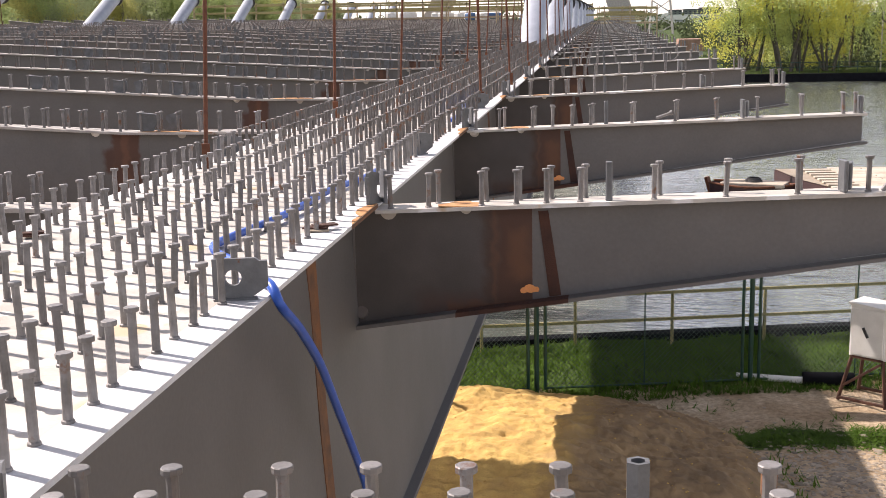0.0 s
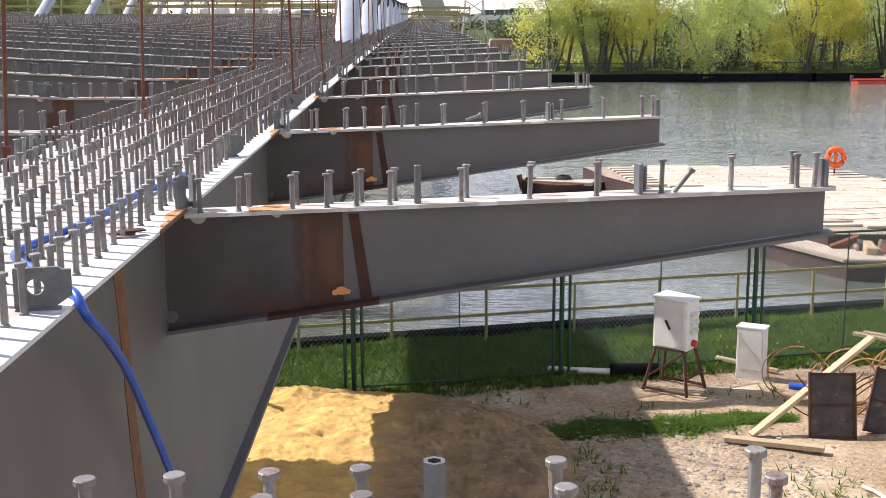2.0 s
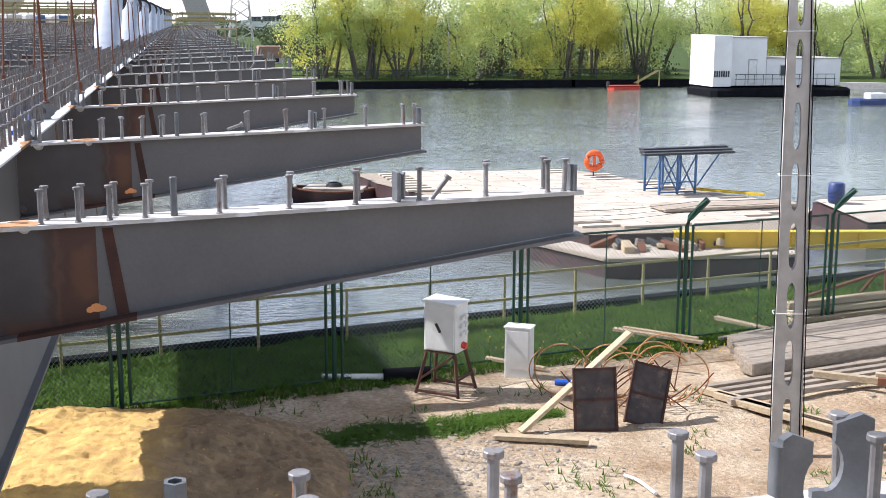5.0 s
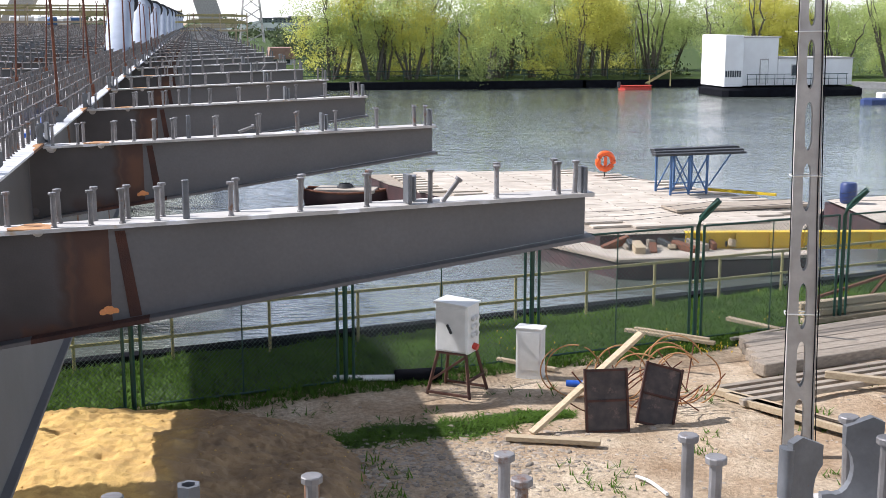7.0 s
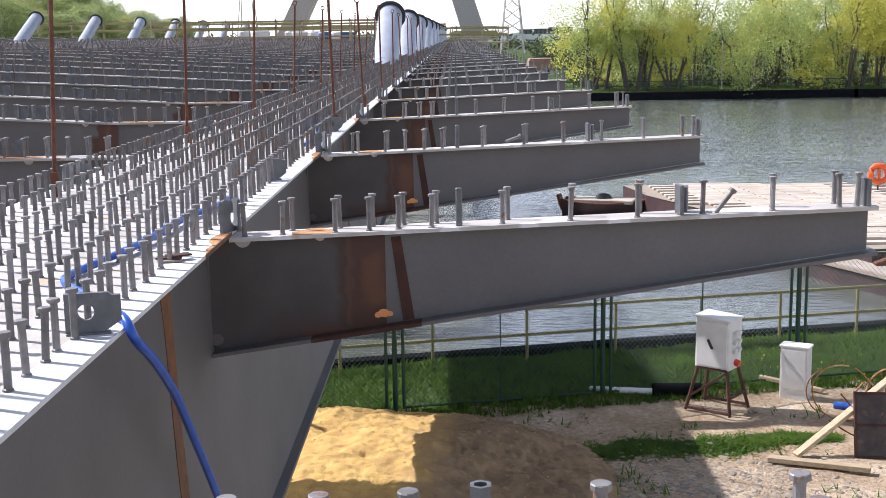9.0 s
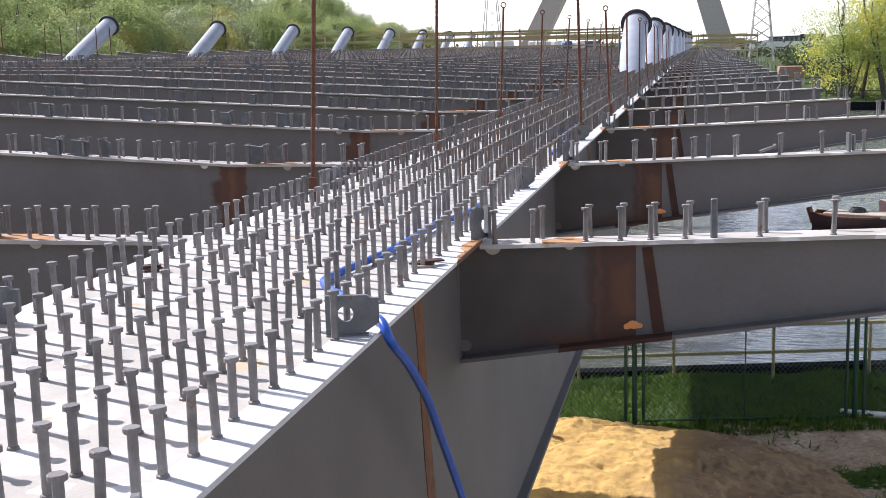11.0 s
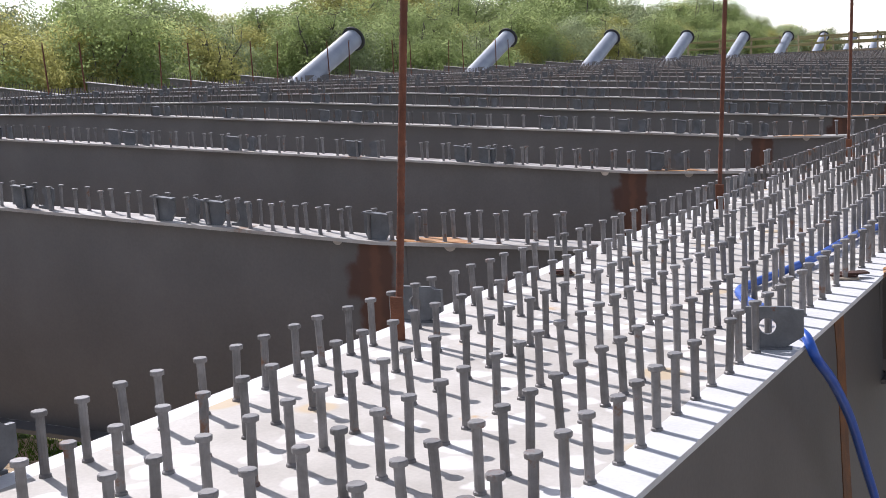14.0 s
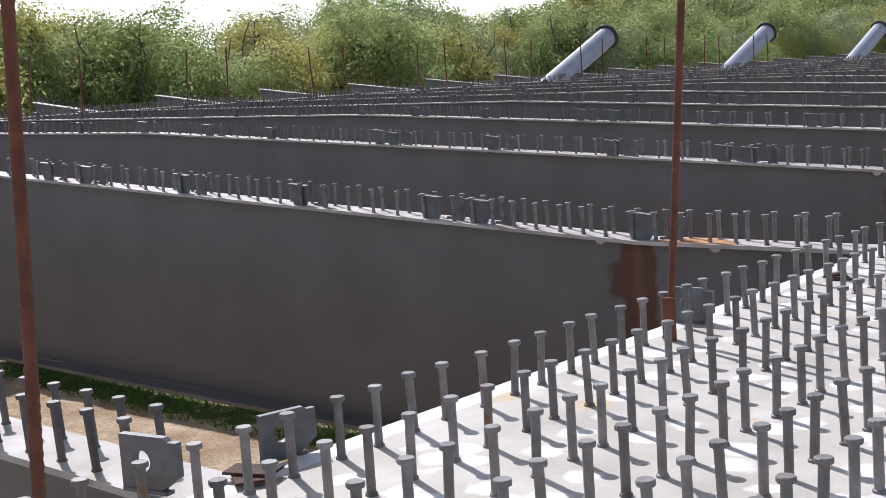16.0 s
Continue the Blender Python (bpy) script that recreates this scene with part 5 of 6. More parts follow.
poly = [(7.3, 33.4), (11.0, 22.8), (16.4, 22.6), (18.6, 25.6), (16.7, 31.2), (14.9, 35.5), (6.9, 36.1)]


def inside(x, y):
    r = False
    for (x0, y0), (x1, y1) in zip(poly, poly[1:] + poly[:1]):
        if (y0 > y) != (y1 > y) and x < (x1 - x0) * (y - y0) / (y1 - y0) + x0:
            r = not r
    return r


part("deck_base", Geo().add([(x, y, -4.335) for x, y in poly], [tuple(range(len(poly)))]), TIMBER_GREY, big)
plank_mesh = [Geo().box((0, 0, 0), (1.9, 0.285, 0.06), None, 0.01).mesh("deck_plank", DECK)]
n_pl = 0
for i in range(-4, 9):
    for j in range(0, 42):
        p = O + U * (i * 1.95 + (0.9 if j % 2 else 0)) + W * (j * 0.30 + 0.2)
        if inside(p.x, p.y) and inside(p.x - 0.8, p.y) and inside(p.x + 0.8, p.y):
            piece("deck_plank", plank_mesh[0], big, pose(p.x, p.y, -4.30 + rng.uniform(-.004, .004), 0, 0, 2.9 + rng.uniform(-.4, .4)))
            n_pl += 1

small = deck_barge("work_pontoon", "low rusty pontoon with pale cluttered deck", [(9.6, 23.6), (10.8, 20.9), (15.6, 20.6), (16.6, 23.2), (12.0, 24.4)], -4.62, 0.55, CONCRETE, False)
part("deck", Geo().add([(9.62, 23.58, -4.61), (10.82, 20.92, -4.61), (15.58, 20.62, -4.61), (16.58, 23.18, -4.61), (12.0, 24.38, -4.61)], [(0, 1, 2, 3, 4)]), DECK, small)
for a, b in (((9.6, 23.6), (10.8, 20.9)), ((10.8, 20.9), (15.6, 20.6)), ((15.6, 20.6), (16.6, 23.2))):
    part("edge_plank", Geo().beam((*a, -4.60), (*b, -4.60), 0.16, 0.07), TIMBER_GREY, small)
for q in range(16):
    sx, sy = 11.2 + q * 0.21 + rng.uniform(-.15, .15), 22.1 + rng.uniform(-.35, .45)
    tilt = Matrix.Rotation(rng.uniform(0, 3), 3, "Z") @ Matrix.Rotation(rng.uniform(-.35, .35), 3, "Y")
    blk = thing("scrap_block", "rusty steel and timber scrap on a pontoon deck", "scrap", "pontoon scrap", (sx, sy, -4.60))
    h = rng.uniform(.08, .22)
    part("block", Geo().box((0, 0, h * 0.5), (rng.uniform(.25, .9), rng.uniform(.12, .3), h), tilt, 0.03), (RUST_EDGE, TIMBER_GREY, DARK, TIMBER)[q % 4], blk)

third = deck_barge("work_pontoon", "grey pontoon with a tarpaulin hut and a blue drum", [(18.9, 23.2), (28, 24.6), (28, 29), (19.6, 27.4)], -4.35, 0.9, DECK, False)
part("deck", Geo().add([(18.92, 23.22, -4.34), (27.98, 24.62, -4.34), (27.98, 28.98, -4.34), (19.62, 27.38, -4.34)], [(0, 1, 2, 3)]), DECK, third)
dm = thing("blue_drum", "dark blue plastic drum standing on a pontoon", "drum", at=(19.9, 26.6, -4.33))
part("body", Geo().tube([(0, 0, 0), (0, 0, 0.06), (0, 0, 0.3), (0, 0, 0.54), (0, 0, 0.6)], [0.2, 0.24, 0.25, 0.24, 0.2], 16), NAVY, dm)
ht = thing("tarpaulin_tent", "low pale tarpaulin tent on a pontoon", "tent", at=(23.4, 27.0, -4.33))
part("sheet", Geo().prism([(-1.1, 0), (1.1, 0), (0.0, 0.75)], (0, 0, 0), (1, 0.2, 0), (0, 0, 1), 1.6), WHITE, ht)

yb = thing("yellow_girder", "bright yellow painted steel I-girder beside the pontoon", "girder")
ya, yc = Vector((13.0, 22.2, -4.42)), Vector((20.5, 20.9, -4.42))
yd = (yc - ya).normalized()
yn = Vector((-yd.y, yd.x, 0))
for z, w, h in ((0.20, 0.28, 0.03), (-0.20, 0.28, 0.03), (0, 0.02, 0.40)):
    part("plate", Geo().beam(ya + Vector((0, 0, z)), yc + Vector((0, 0, z)), w, h), YELLOW, yb)
for q in range(9):
    part("stiffener", Geo().box(ya + yd * (0.4 + q * 0.85), (0.02, 0.26, 0.37), Matrix.Rotation(math.atan2(yd.y, yd.x), 3, "Z")), YELLOW, yb)

tr = thing("steel_trestle", "blue braced steel trestle with planks on the pontoon", "trestle", at=(15.75, 29.2, -4.26))
tr.rotation_euler = (0, 0, radians(6))
tr.scale = (1.22, 1.2, 1.22)
for sx in (-0.5, 0.0, 0.5):
    for sy in (-0.4, 0.4):
        part("leg", Geo().beam((sx, sy, 0), (sx, sy, 0.98), 0.05, 0.05), TRESTLE, tr)
for a, b in (((-.5, -.4, .05), (0, -.4, .95)), ((0, -.4, .05), (-.5, -.4, .95)), ((0, -.4, .05), (.5, -.4, .95)), ((.5, -.4, .05), (0, -.4, .95)), ((-.5, .4, .05), (0, .4, .95)), ((.5, .4, .05), (0, .4, .95)), ((-.5, -.4, .3), (.5, -.4, .3)), ((.55, -.4, .2), (1.15, -.4, .98)), ((-.5, -.4, .05), (.5, -.4, .05)), ((-.5, .4, .05), (.5, .4, .05))):
    part("brace", Geo().beam(a, b, 0.03, 0.03), TRESTLE, tr)
for q in range(4):
    part("top_plank", Geo().box((0.25 + 0.12 * q, -0.45 + 0.3 * q, 1.02 + 0.035 * (q % 2)), (2.5, 0.22, 0.055), Matrix.Rotation(0.02 * q, 3, "Z")), DARK, tr)
ramp = plank((14.0, 25.8, -4.2), (18.2, 26.1, -4.2), 1.0, 0.08, TIMBER_GREY, "weathered timber sheet lying on the pontoon deck")
for q in range(3):
    plank((16.6 + .1 * q, 29.4 - .12 * q, -4.2), (18.0 + .1 * q, 28.0 - .12 * q, -4.2), 0.09, 0.08, YELLOW, "yellow painted bar lying on the pontoon deck", "yellow bars")

buoy = thing("lifebuoy", "orange lifebuoy on a short post on the pontoon", "lifebuoy", at=(14.75, 33.4, -4.36))
part("ring", Geo().tube([(0.27 * math.cos(a * math.pi / 12), 0.03 * math.sin(a), 0.62 + 0.27 * math.sin(a * math.pi / 12)) for a in range(25)], 0.095, 10), ORANGE, buoy)
part("post", Geo().tube([(0.0, 0.06, 0), (0.0, 0.06, 0.8)], 0.03, 8), DARK, buoy)
part("bracket", Geo().box((0, 0.0, 0.62), (0.10, 0.05, 0.3)), ORANGE, buoy)

boat = thing("rowing_boat", "small dark wooden boat with pale deck and coiled rope", "boat", at=(5.75, 34.2, -4.90))
boat.scale = (0.85, 0.8, 0.8)
boat.rotation_euler = (0, 0, radians(-20))
n = 10
hullv = []
for i in range(n + 1):
    t = i / n
    w = 0.75 * math.sin(math.pi * min(1, t * 0.9 + 0.1)) ** 0.6
    x = -1.3 + 3.2 * t
    hullv += [(x, -w, 0.42 - 0.1 * math.sin(math.pi * t)), (x, -w * 0.6, -0.35), (x, w * 0.6, -0.35), (x, w, 0.42 - 0.1 * math.sin(math.pi * t))]
g = Geo().add(hullv, [(i * 4 + k, i * 4 + k + 1, i * 4 + 5 + k, i * 4 + 4 + k) for i in range(n) for k in range(3)] + [(0, 3, 2, 1), (n * 4, n * 4 + 1, n * 4 + 2, n * 4 + 3)], True)
part("hull", g, HULL, boat)
part("deck", Geo().box((0.35, 0, 0.42), (2.4, 1.15, 0.16), None, 0.06), DECK, boat)
for s in (-1, 1):
    part("gunwale", Geo().tube([(-1.3 + 3.2 * i / n, s * 0.75 * math.sin(math.pi * min(1, i / n * 0.9 + 0.1)) ** 0.6, 0.45 - 0.1 * math.sin(math.pi * i / n)) for i in range(n + 1)], 0.05, 6), RUST_EDGE, boat, "red-brown gunwale")
part("stem", Geo().beam((-1.32, 0, 0.0), (-1.5, 0, 0.62), 0.4, 0.12), RUST_EDGE, boat)
for q in range(4):
    part("rope_coil", Geo().tube([((0.32 - 0.03 * q) * math.cos(a * .3) + .3, (0.32 - 0.03 * q) * math.sin(a * .3), 0.53 + 0.04 * q) for a in range(22)], 0.022, 6), DARK, boat)

# ---- houseboat and far bank ----
hb = thing("houseboat", "white flat-roofed houseboat on a dark hull", "houseboat", at=(45.15, 88.3, 0.063))
hb.scale = (0.79, 0.93, 0.93)
part("hull", Geo().box((4.5, 0, -5.2), (15.6, 6.0, 0.85), None, 0.5), BLACK, hb)
part("main_wall", Geo().box((1.13, 0.6, -2.55), (4.2, 4.4, 4.1), None, 0.05), PLASTER, hb)
part("roof", Geo().box((1.25, 0.6, -0.44), (4.36, 4.6, 0.12)), CONCRETE, hb)
part("tower_wall", Geo().box((-1.99, 0.2, -2.45), (2.0, 5.0, 4.4), None, 0.05), PLASTER, hb)
part("annex_wall", Geo().box((7.46, 0.4, -3.45), (8.4, 4.0, 2.3), None, 0.05), PLASTER, hb)
part("annex_roof", Geo().box((7.48, 0.4, -2.25), (8.4, 4.3, 0.1)), CONCRETE, hb)
for q in range(7):
    part("louvre", Geo().box((-2.80 + 0.25 * q, -2.33, -3.55), (0.15, 0.06, 0.55)), GLASS, hb)
dr = part("door_frame", Geo().box((1.7, -1.63, -3.35), (0.95, 0.06, 2.1)), CONCRETE, hb)
part("door_leaf", Geo().box((1.7, -1.67, -3.4), (0.8, 0.04, 1.95)), WHITE, dr)
wd = part("window_frame", Geo().box((5.4, -1.63, -3.3), (1.3, 0.06, 1.0)), CONCRETE, hb)
part("pane", Geo().box((5.4, -1.67, -3.3), (1.15, 0.03, 0.85)), GLASS, wd)
for q in range(12):
    part("rail_post", Geo().box((-0.5 + q * 1.0, -2.4, -4.1), (0.04, 0.04, 1.0)), GREEN, hb)
for z in (-3.6, -4.0):
    part("hand_rail", Geo().box((5.0, -2.4, z), (11.2, 0.04, 0.05)), GREEN, hb)
rb = thing("red_boat", "red flat work boat moored at the far bank", "boat", at=(39.5, 97.5, WATER_Z))
part("hull", Geo().box((0, 0, 0.1), (2.9, 1.1, 0.45), None, 0.3), RED, rb)
part("gunwale", Geo().box((0, 0, 0.35), (3.0, 1.2, 0.05), None, 0.3), RED, rb)
part("outboard", Geo().box((-1.5, 0, 0.45), (0.25, 0.25, 0.5), None, 0.05), DARK, rb)
bb = thing("motor_boat", "small navy and white motor boat on the water", "boat", at=(50.6, 75.7, WATER_Z))
part("hull", Geo().box((0, 0, 0.15), (3.4, 1.3, 0.6), None, 0.4), NAVY, bb)
part("cabin", Geo().box((0.3, 0, 0.6), (1.4, 0.9, 0.5), None, 0.1), WHITE, bb)
jt = thing("jetty_steps", "yellow timber rail and steps at the far bank", "jetty", at=(41.8, 99, -4.3))
for a, b in (((-0.6, 0, -.3), (1.2, -1, .9)), ((-0.6, 0.5, -.3), (1.2, -.5, .9)), ((1.2, -1, -.5), (1.2, -1, .9)), ((-.4, 0, -.6), (-.4, 0, .4))):
    part("rail", Geo().beam(a, b, 0.09, 0.09), OCHRE, jt)
for q in range(9):
    lp = thing("lamp_post", "thin grey street lamp post on the far bank", "lamp post", "far lamp posts", (16 + 9.5 * q, 108 + rng.uniform(-3, 6), GZ))
    part("mast", Geo().tube([(0, 0, 0), (0, 0, 5.6), (0.25, 0, 5.9), (0.8, 0, 6.0)], 0.06, 6), CONCRETE, lp)
    part("lantern", Geo().box((0.95, 0, 5.98), (0.5, 0.2, 0.1)), CONCRETE, lp)
gf_ = thing("far_railing", "low green railing on the far bank", "railing", at=(0, 0, 0))
for q in range(22):
    part("post", Geo().box((10 + q * 1.6, 103.0, -3.9), (0.06, 0.06, 1.0)), GREEN, gf_)
for z in (-3.5, -3.9):
    part("rail", Geo().box((27, 103.0, z), (34, 0.05, 0.06)), GREEN, gf_)

# ---- trees ----
def willow(seed, height, spread, dens, leaf, low=0.30):
    """Multi-stemmed tree: tapered stems, limbs and twigs that carry leaf clumps, with an uneven domed outline and gaps."""
    r = random.Random(seed)
    t = thing("willow_tree", ("fresh green", "yellow-green", "grey-green", "bright young green", "sunlit yellow")[leaf] + " spring willow with dark stems and airy crown", "tree", "willows")
    wood, crown_g = Geo(), Geo()
    nodes = []
    for s in range(r.randint(4, 6)):
        a = r.uniform(0, 6.28)
        lean = r.uniform(0.15, 0.5) * spread
        base = Vector((math.cos(a) * 0.4, math.sin(a) * 0.4, 0))
        top = base + Vector((math.cos(a) * lean, math.sin(a) * lean, height * r.uniform(0.72, 0.93)))
        pts = [base.lerp(top, i / 9) + Vector((r.uniform(-.2, .2), r.uniform(-.2, .2), 0)) * (i / 6) for i in range(10)]
        wood.tube(pts, [0.13 * (1 - 0.9 * i / 9) + 0.012 for i in range(10)], 5, close=False)
        nodes += pts[2:]
    domes = [Vector((r.uniform(-.45, .45) * spread, r.uniform(-.45, .45) * spread, height * (r.uniform(0.50, 0.74) if k else low + 0.12))) for k in range(5)]
    for k in range(int(dens * 6)):
        o = domes[k % 5]
        d = Vector((r.gauss(0, 1), r.gauss(0, 1), r.gauss(0.15, 1))).normalized()
        q = r.uniform(0.35, 1.0) ** 0.5
        c = o + Vector((d.x * spread * 0.42, d.y * spread * 0.42, d.z * height * 0.27)) * q
        if c.z < height * low * r.uniform(0.5, 1.2):
            continue
        near_node = min((p for p in nodes if p.z < c.z + 0.2), key=lambda p: (p - c).length_squared, default=nodes[0])
        mid = near_node.lerp(c, 0.5) + Vector((0, 0, 0.12))
        if (near_node - c).length < 1.5:
            wood.tube([near_node, mid, c], [0.022, 0.013, 0.004], 3, close=False)
        rad = r.uniform(0.24, 0.46)
        for w in range(int(r.uniform(36, 76))):
            o2 = Vector((r.gauss(0, 1), r.gauss(0, 1), r.gauss(0, 0.9)))
            p = c + o2 * rad
            nrm = (o2 * 0.45 + d * 0.9 + Vector((r.gauss(0, .4), r.gauss(0, .4), r.gauss(0.25, .4)))).normalized()
            d2 = (nrm.cross(Vector((r.gauss(0, 1), r.gauss(0, 1), r.gauss(0, 1))))).normalized()
            u = nrm.cross(d2)
            ln, wd = r.uniform(0.13, 0.24), r.uniform(0.034, 0.062)
            crown_g.add([p, p + d2 * ln * 0.5 + u * wd, p + d2 * ln, p + d2 * ln * 0.5 - u * wd], [(0, 1, 2, 3)])
    part("trunk", wood, BARK, t)
    part("crown", crown_g, LEAF[leaf], t)
    return t


protos = [willow(11, 8.6, 5.0, 60, 1), willow(12, 9.2, 5.2, 66, 0), willow(13, 8.6, 5.6, 70, 1), willow(14, 8.2, 5.6, 62, 2), willow(15, 9.6, 5.0, 64, 0), willow(16, 8.6, 5.8, 60, 2)]
airy = [willow(21, 9.8, 5.4, 22, 3, 0.2), willow(22, 10.4, 5.6, 28, 4, 0.15), willow(23, 9.2, 5.6, 38, 4, 0.08), willow(24, 10.0, 5.6, 20, 3, 0.2), willow(25, 8.6, 6.0, 34, 3, 0.06), willow(26, 9.4, 6.0, 40, 4, 0.08)]
tr_rng = random.Random(77)
bank = []
# far bank
x = 13.0
while x < 40:
    bank.append((x + tr_rng.uniform(-0.8, 0.8), tr_rng.uniform(105, 112), tr_rng.uniform(0.9, 1.3)))
    if tr_rng.random() < 0.35:
        bank.append((x + tr_rng.uniform(-1, 2), tr_rng.uniform(109, 120), tr_rng.uniform(0.5, 0.8)))
    x += tr_rng.uniform(1.7, 2.8) if not 22.5 < x < 25 else 4.0
while x < 90:
    bank.append((x, 112 - 0.45 * (x - 40) + tr_rng.uniform(-2, 3), tr_rng.uniform(0.9, 1.2)))
    if tr_rng.random() < 0.6:
        bank.append((x + 2, 124 - 0.4 * (x - 40) + tr_rng.uniform(-3, 4), tr_rng.uniform(0.9, 1.2)))
    x += tr_rng.uniform(3.0, 5.5)
spots = []
# woods on the other side of the bridge
y = -12.0
while y < 260:
    step = 3.0 if y < 120 else 5.0
    spots.append((-57 + tr_rng.uniform(-3, 3), y + tr_rng.uniform(-1, 1), tr_rng.uniform(1.0, 1.25) * (1.12 if y < 30 else 1.0)))
    spots.append((-66 + tr_rng.uniform(-3, 3), y + tr_rng.uniform(-2, 2), tr_rng.uniform(1.15, 1.4)))
    if y > 60:
        spots.append((-74 + tr_rng.uniform(-4, 4), y + tr_rng.uniform(-2, 2), tr_rng.uniform(1.35, 1.7) + (0.3 if y > 110 else 0.0)))
    y += step
for kinds, places in ((airy, bank), (protos, spots)):
    for i, (x, y, s) in enumerate(places):
        pr = kinds[tr_rng.randrange(6)] if i >= 6 else kinds[i]
        m = pose(x, y, GZ - 0.1, 0, 0, tr_rng.uniform(0, 360))
        if i < 6:
            pr.matrix_basis = m
            pr.scale = (s, s, s)
        else:
            c = copy_thing(pr, m)
            c.scale = (s * tr_rng.uniform(.9, 1.1), s * tr_rng.uniform(.9, 1.1), s)

# ---- pylon, scaffolds, far distance ----
py = thing("bridge_pylon", "two leaning tapered concrete pylon legs far along the bridge", "pylon")
for (xb, xt) in ((-24.0, -6.0), (4.2, -7.0)):
    g = Geo()
    v = []
    for z, x, w in ((-5, xb - (xt - xb) * 0.15, 3.6), (36, xt, 2.6)):
        v += [(x - w / 2, 178, z), (x + w / 2, 178, z), (x + w / 2, 181.5, z), (x - w / 2, 181.5, z)]
    g.add(v, [(3, 2, 1, 0), (4, 5, 6, 7), (0, 1, 5, 4), (1, 2, 6, 5), (2, 3, 7, 6), (3, 0, 4, 7)])
    part("leg", g, CONCRETE, py)


def lattice(name, label, x, y, z, h, w, mt):
    t = thing(name, label, "tower", at=(x, y, z))
    lv = 9
    def half(q):
        return w / 2 * (1 - 0.86 * q)
    for sx, sy in ((-1, -1), (1, -1), (1, 1), (-1, 1)):
        part("leg", Geo().beam((sx * w / 2, sy * w / 2, 0), (sx * half(1), sy * half(1), h), 0.22, 0.22), mt, t)
    for i in range(lv):
        a, b = half(i / lv), half((i + 1) / lv)
        za, zb = h * i / lv, h * (i + 1) / lv
        for s in (-1, 1):
            part("brace", Geo().beam((-a, s * a, za), (b, s * b, zb), 0.12, 0.12), mt, t)
            part("brace", Geo().beam((a, s * a, za), (-b, s * b, zb), 0.12, 0.12), mt, t)
    for q, ln in ((0.72, 4.5), (0.84, 5.5), (0.95, 3.6)):
        part("cross_arm", Geo().beam((-ln, 0, h * q), (ln, 0, h * q), 0.2, 0.25), mt, t)


lattice("power_pylon", "grey steel lattice power pylon in the distance", 15.4, 300, -5, 27, 6, CONCRETE)
lattice("power_pylon", "grey steel lattice power pylon in the distance", -55, 330, -5, 30, 6, CONCRETE)

# timber scaffold platforms beyond the studded deck
sc_rng = random.Random(9)
for x0, x1, y, z in ((-30, -12, 118, 0.9), (-22, -2, 140, 1.0), (-16, 0, 158, 0.9), (0.5, 6.5, 152, 0.3), (1, 7, 166, 0.5), (-34, -26, 100, 0.9), (-0.8, 6.2, 112, 0.15), (-26, -6, 106, 0.95)):
    t = thing("timber_scaffold", "yellow timber scaffold platform with guard rails", "scaffold", "scaffolds", (0, y, 0))
    part("deck", Geo().box(((x0 + x1) / 2, 0, z - 0.1), (x1 - x0, 2.5, 0.15)), TIMBER, t)
    for q in (0.7, 1.3):
        part("rail", Geo().beam((x0, -1.2, z + q), (x1, -1.2, z + q + sc_rng.uniform(-.1, .1)), 0.12, 0.16), OCHRE, t)
        part("rail", Geo().beam((x0, 1.2, z + q), (x1, 1.2, z + q), 0.12, 0.16), OCHRE, t)
    n = int((x1 - x0) / 2.2)
    for i in range(n + 1):
        part("post", Geo().beam((x0 + (x1 - x0) * i / n, -1.2, z - 2.2), (x0 + (x1 - x0) * i / n + sc_rng.uniform(-.2, .2), -1.2, z + 1.5), 0.12, 0.12), TIMBER, t)
for q in range(12):
    bx = sc_rng.uniform(-23, -3)
    b = thing("tarpaulin_bundle", "white sheeted bundle of material on the far deck", "bundle", "bundles", (bx, 4.0 * sc_rng.randint(28, 37), crown(bx) + STUD - 0.01))
    part("sheet", Geo().box((0, 0, 0.35), (sc_rng.uniform(1.2, 3.0), 1.0, 0.7), Matrix.Rotation(sc_rng.uniform(0, 3), 3, "Z"), 0.25), WHITE if q % 3 else TRESTLE, b)

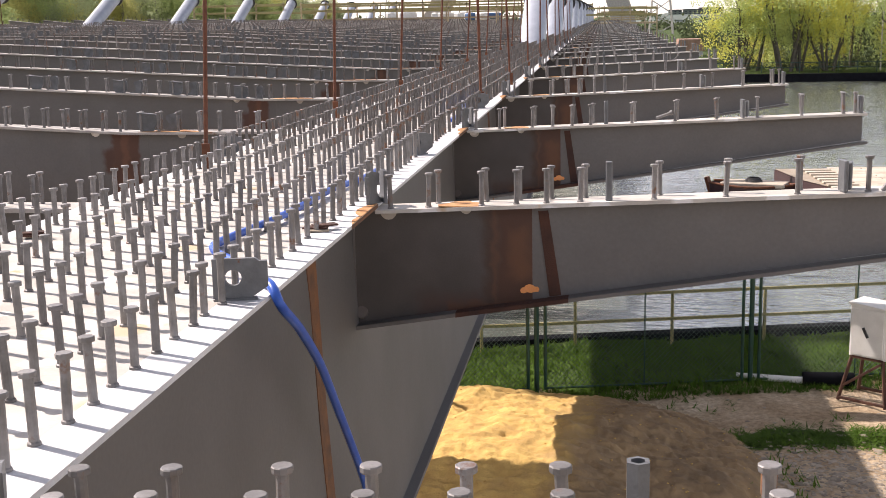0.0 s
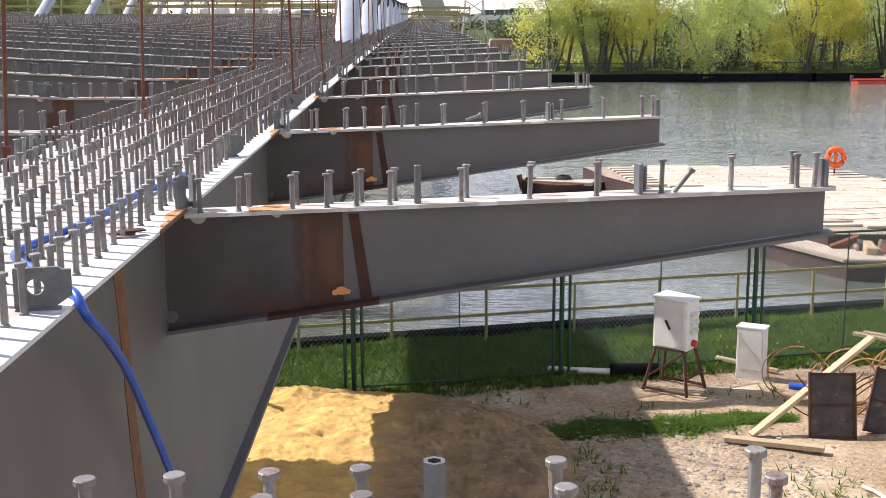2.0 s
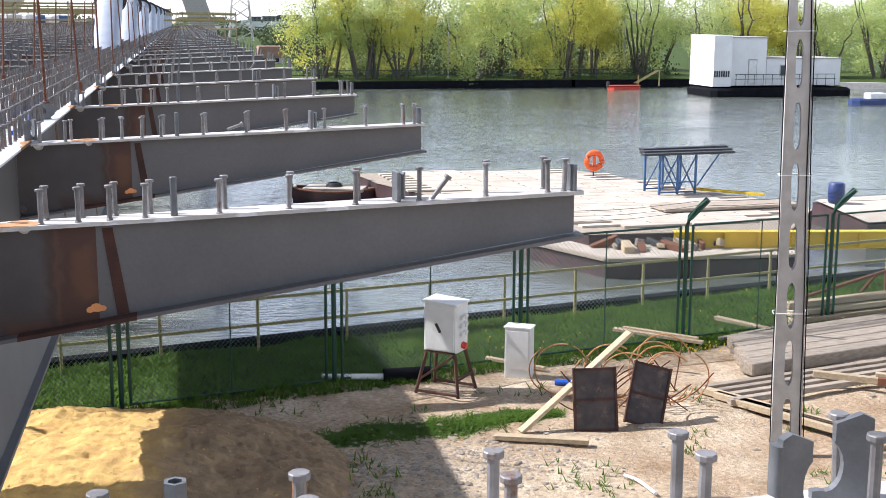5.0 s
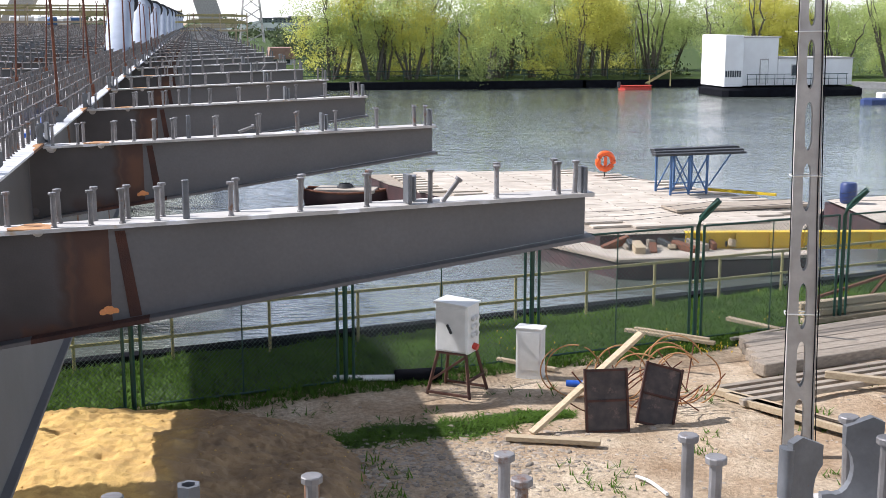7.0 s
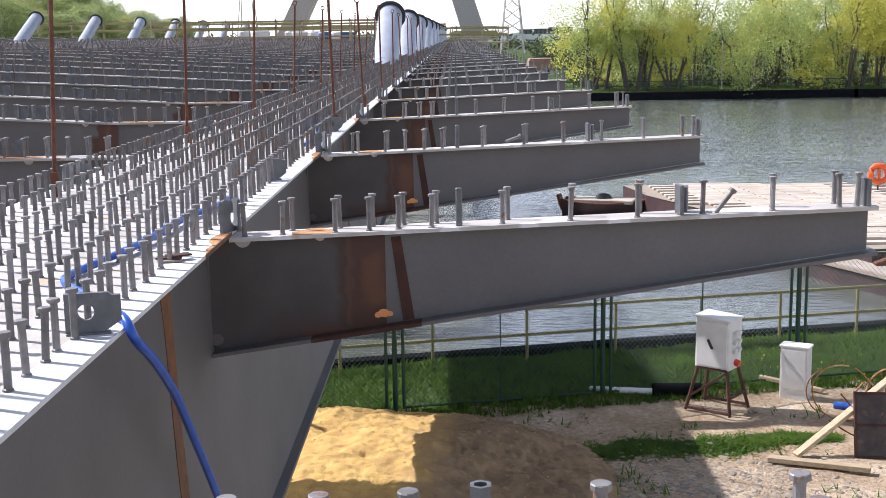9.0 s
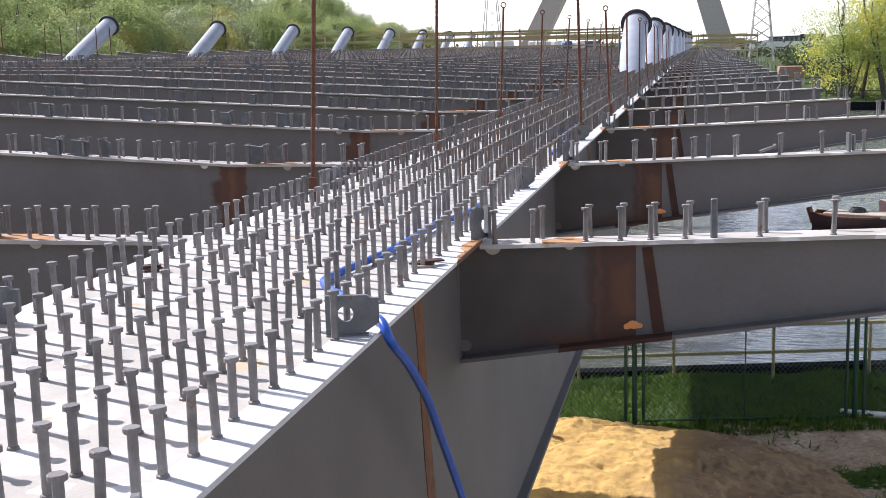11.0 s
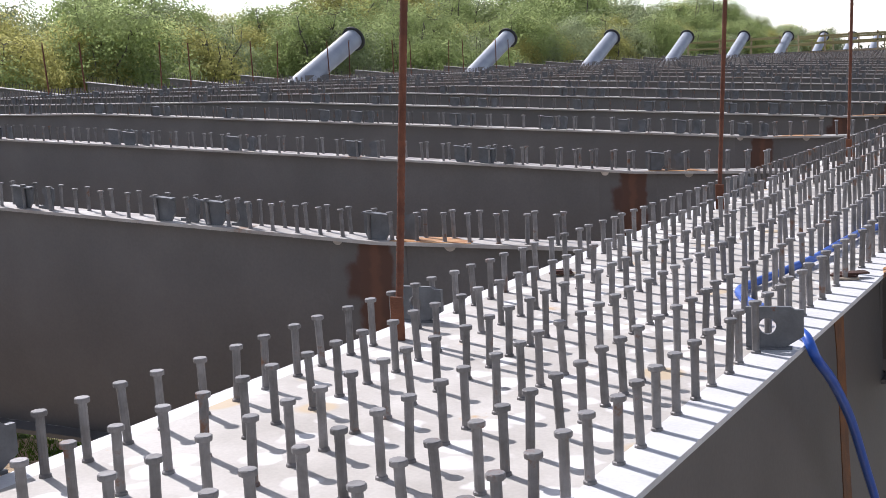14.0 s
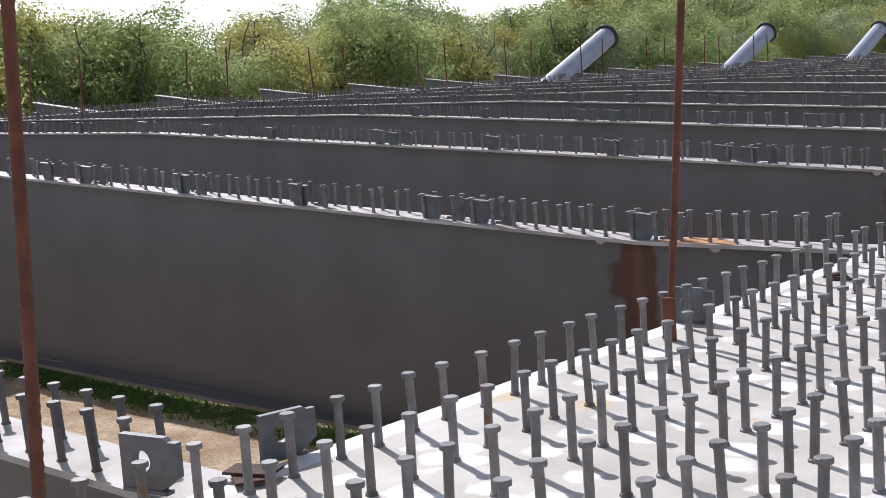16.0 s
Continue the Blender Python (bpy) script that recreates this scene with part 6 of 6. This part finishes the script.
# houses and hill beyond the pond
hs = thing("house", "distant low house with red tiled roof", "house", at=(11.9, 150, -4.4))
part("wall", Geo().box((0, 0, 0.35), (3.1, 4, 0.9)), PLASTER, hs)
part("roof", Geo().prism([(-1.7, 0.7), (1.7, 0.7), (1.3, 2.1), (-1.4, 2.1)], (0, 0, 0), (1, 0, 0), (0, 0, 1), 4.6), ROOF, hs)
for q in (-0.8, 0.8):
    part("window", Geo().box((q, -2.03, 0.4), (0.5, 0.06, 0.5)), GLASS, hs)
hill = Geo().grid(lambda u, v: (8 + 84 * u, 560 + 240 * v, -6 + 7.5 * math.sin(math.pi * v) * math.sin(math.pi * min(1, max(0, u * 1.02))) ** 0.8 * (1 + 0.15 * noise.noise(Vector((u * 9, v * 5, 2))))), 60, 20)
tagged(new("backdrop", hill.mesh("backdrop", HAZE_TINT)), "low wooded hill with haze painted into its grey-green", "hill", kind="structure")
for i, (x, w, h) in enumerate(((44, 8, 2.0), (53, 11, 2.6), (66, 7, 1.9), (78, 9, 2.1), (36, 6, 1.8))):
    ab = thing("apartment_building", "distant apartment block on the hill, walls in haze-tinted grey", "building", "far buildings", (x, 600, 0.2))
    part("wall", Geo().box((0, 0, h / 2), (w, 8, h)), HAZE_TINT, ab)
    part("roof", Geo().box((0, 0, h + 0.25), (w + 0.4, 8.4, 0.5)), DARK, ab)
    for a in range(int(w / 2)):
        for b in range(2):
            part("window", Geo().box((-w / 2 + 1 + a * 2, -4.05, 0.5 + b * 0.9), (0.9, 0.1, 0.5)), GLASS, ab)
# bushes and woodland strip on the horizon
bush = Geo()
bh = random.Random(31)
for i in range(44000):
    t = bh.random()
    if i >= 26000:
        x, y = bh.uniform(13, 50), bh.uniform(110, 128)
        z = GZ + bh.random() ** 1.6 * 4.6 * (0.55 + 0.45 * math.sin(x * 0.9 + y * 0.31))
    elif i % 2:
        x, y = bh.uniform(16, 60), bh.uniform(180, 240)
        z = GZ + bh.random() ** 1.4 * 4.8 * (0.55 + 0.45 * math.sin(x * 0.5 + y * 0.11))
    else:
        x, y = bh.uniform(-220, 200), bh.uniform(360, 400)
        z = GZ + bh.random() ** 1.3 * 6.5 * (0.6 + 0.4 * math.sin(x * 0.16))
    s = bh.uniform(.25, .6) * (0.42 if i >= 26000 else 1.8 if not i % 2 else 1)
    d = Vector((bh.gauss(0, 1), bh.gauss(0, 1), bh.gauss(0, 1))).normalized() * s
    u = Vector((bh.gauss(0, 1), bh.gauss(0, 1), bh.gauss(0, 1))).normalized() * s
    p = Vector((x, y, z))
    bush.add([p, p + d, p + d + u, p + u], [(0, 1, 2, 3)])
tagged(new("far_woods", bush.mesh("far_woods", FAR_LEAF)), "distant bushes and woodland edge", "woods", kind="stuff")
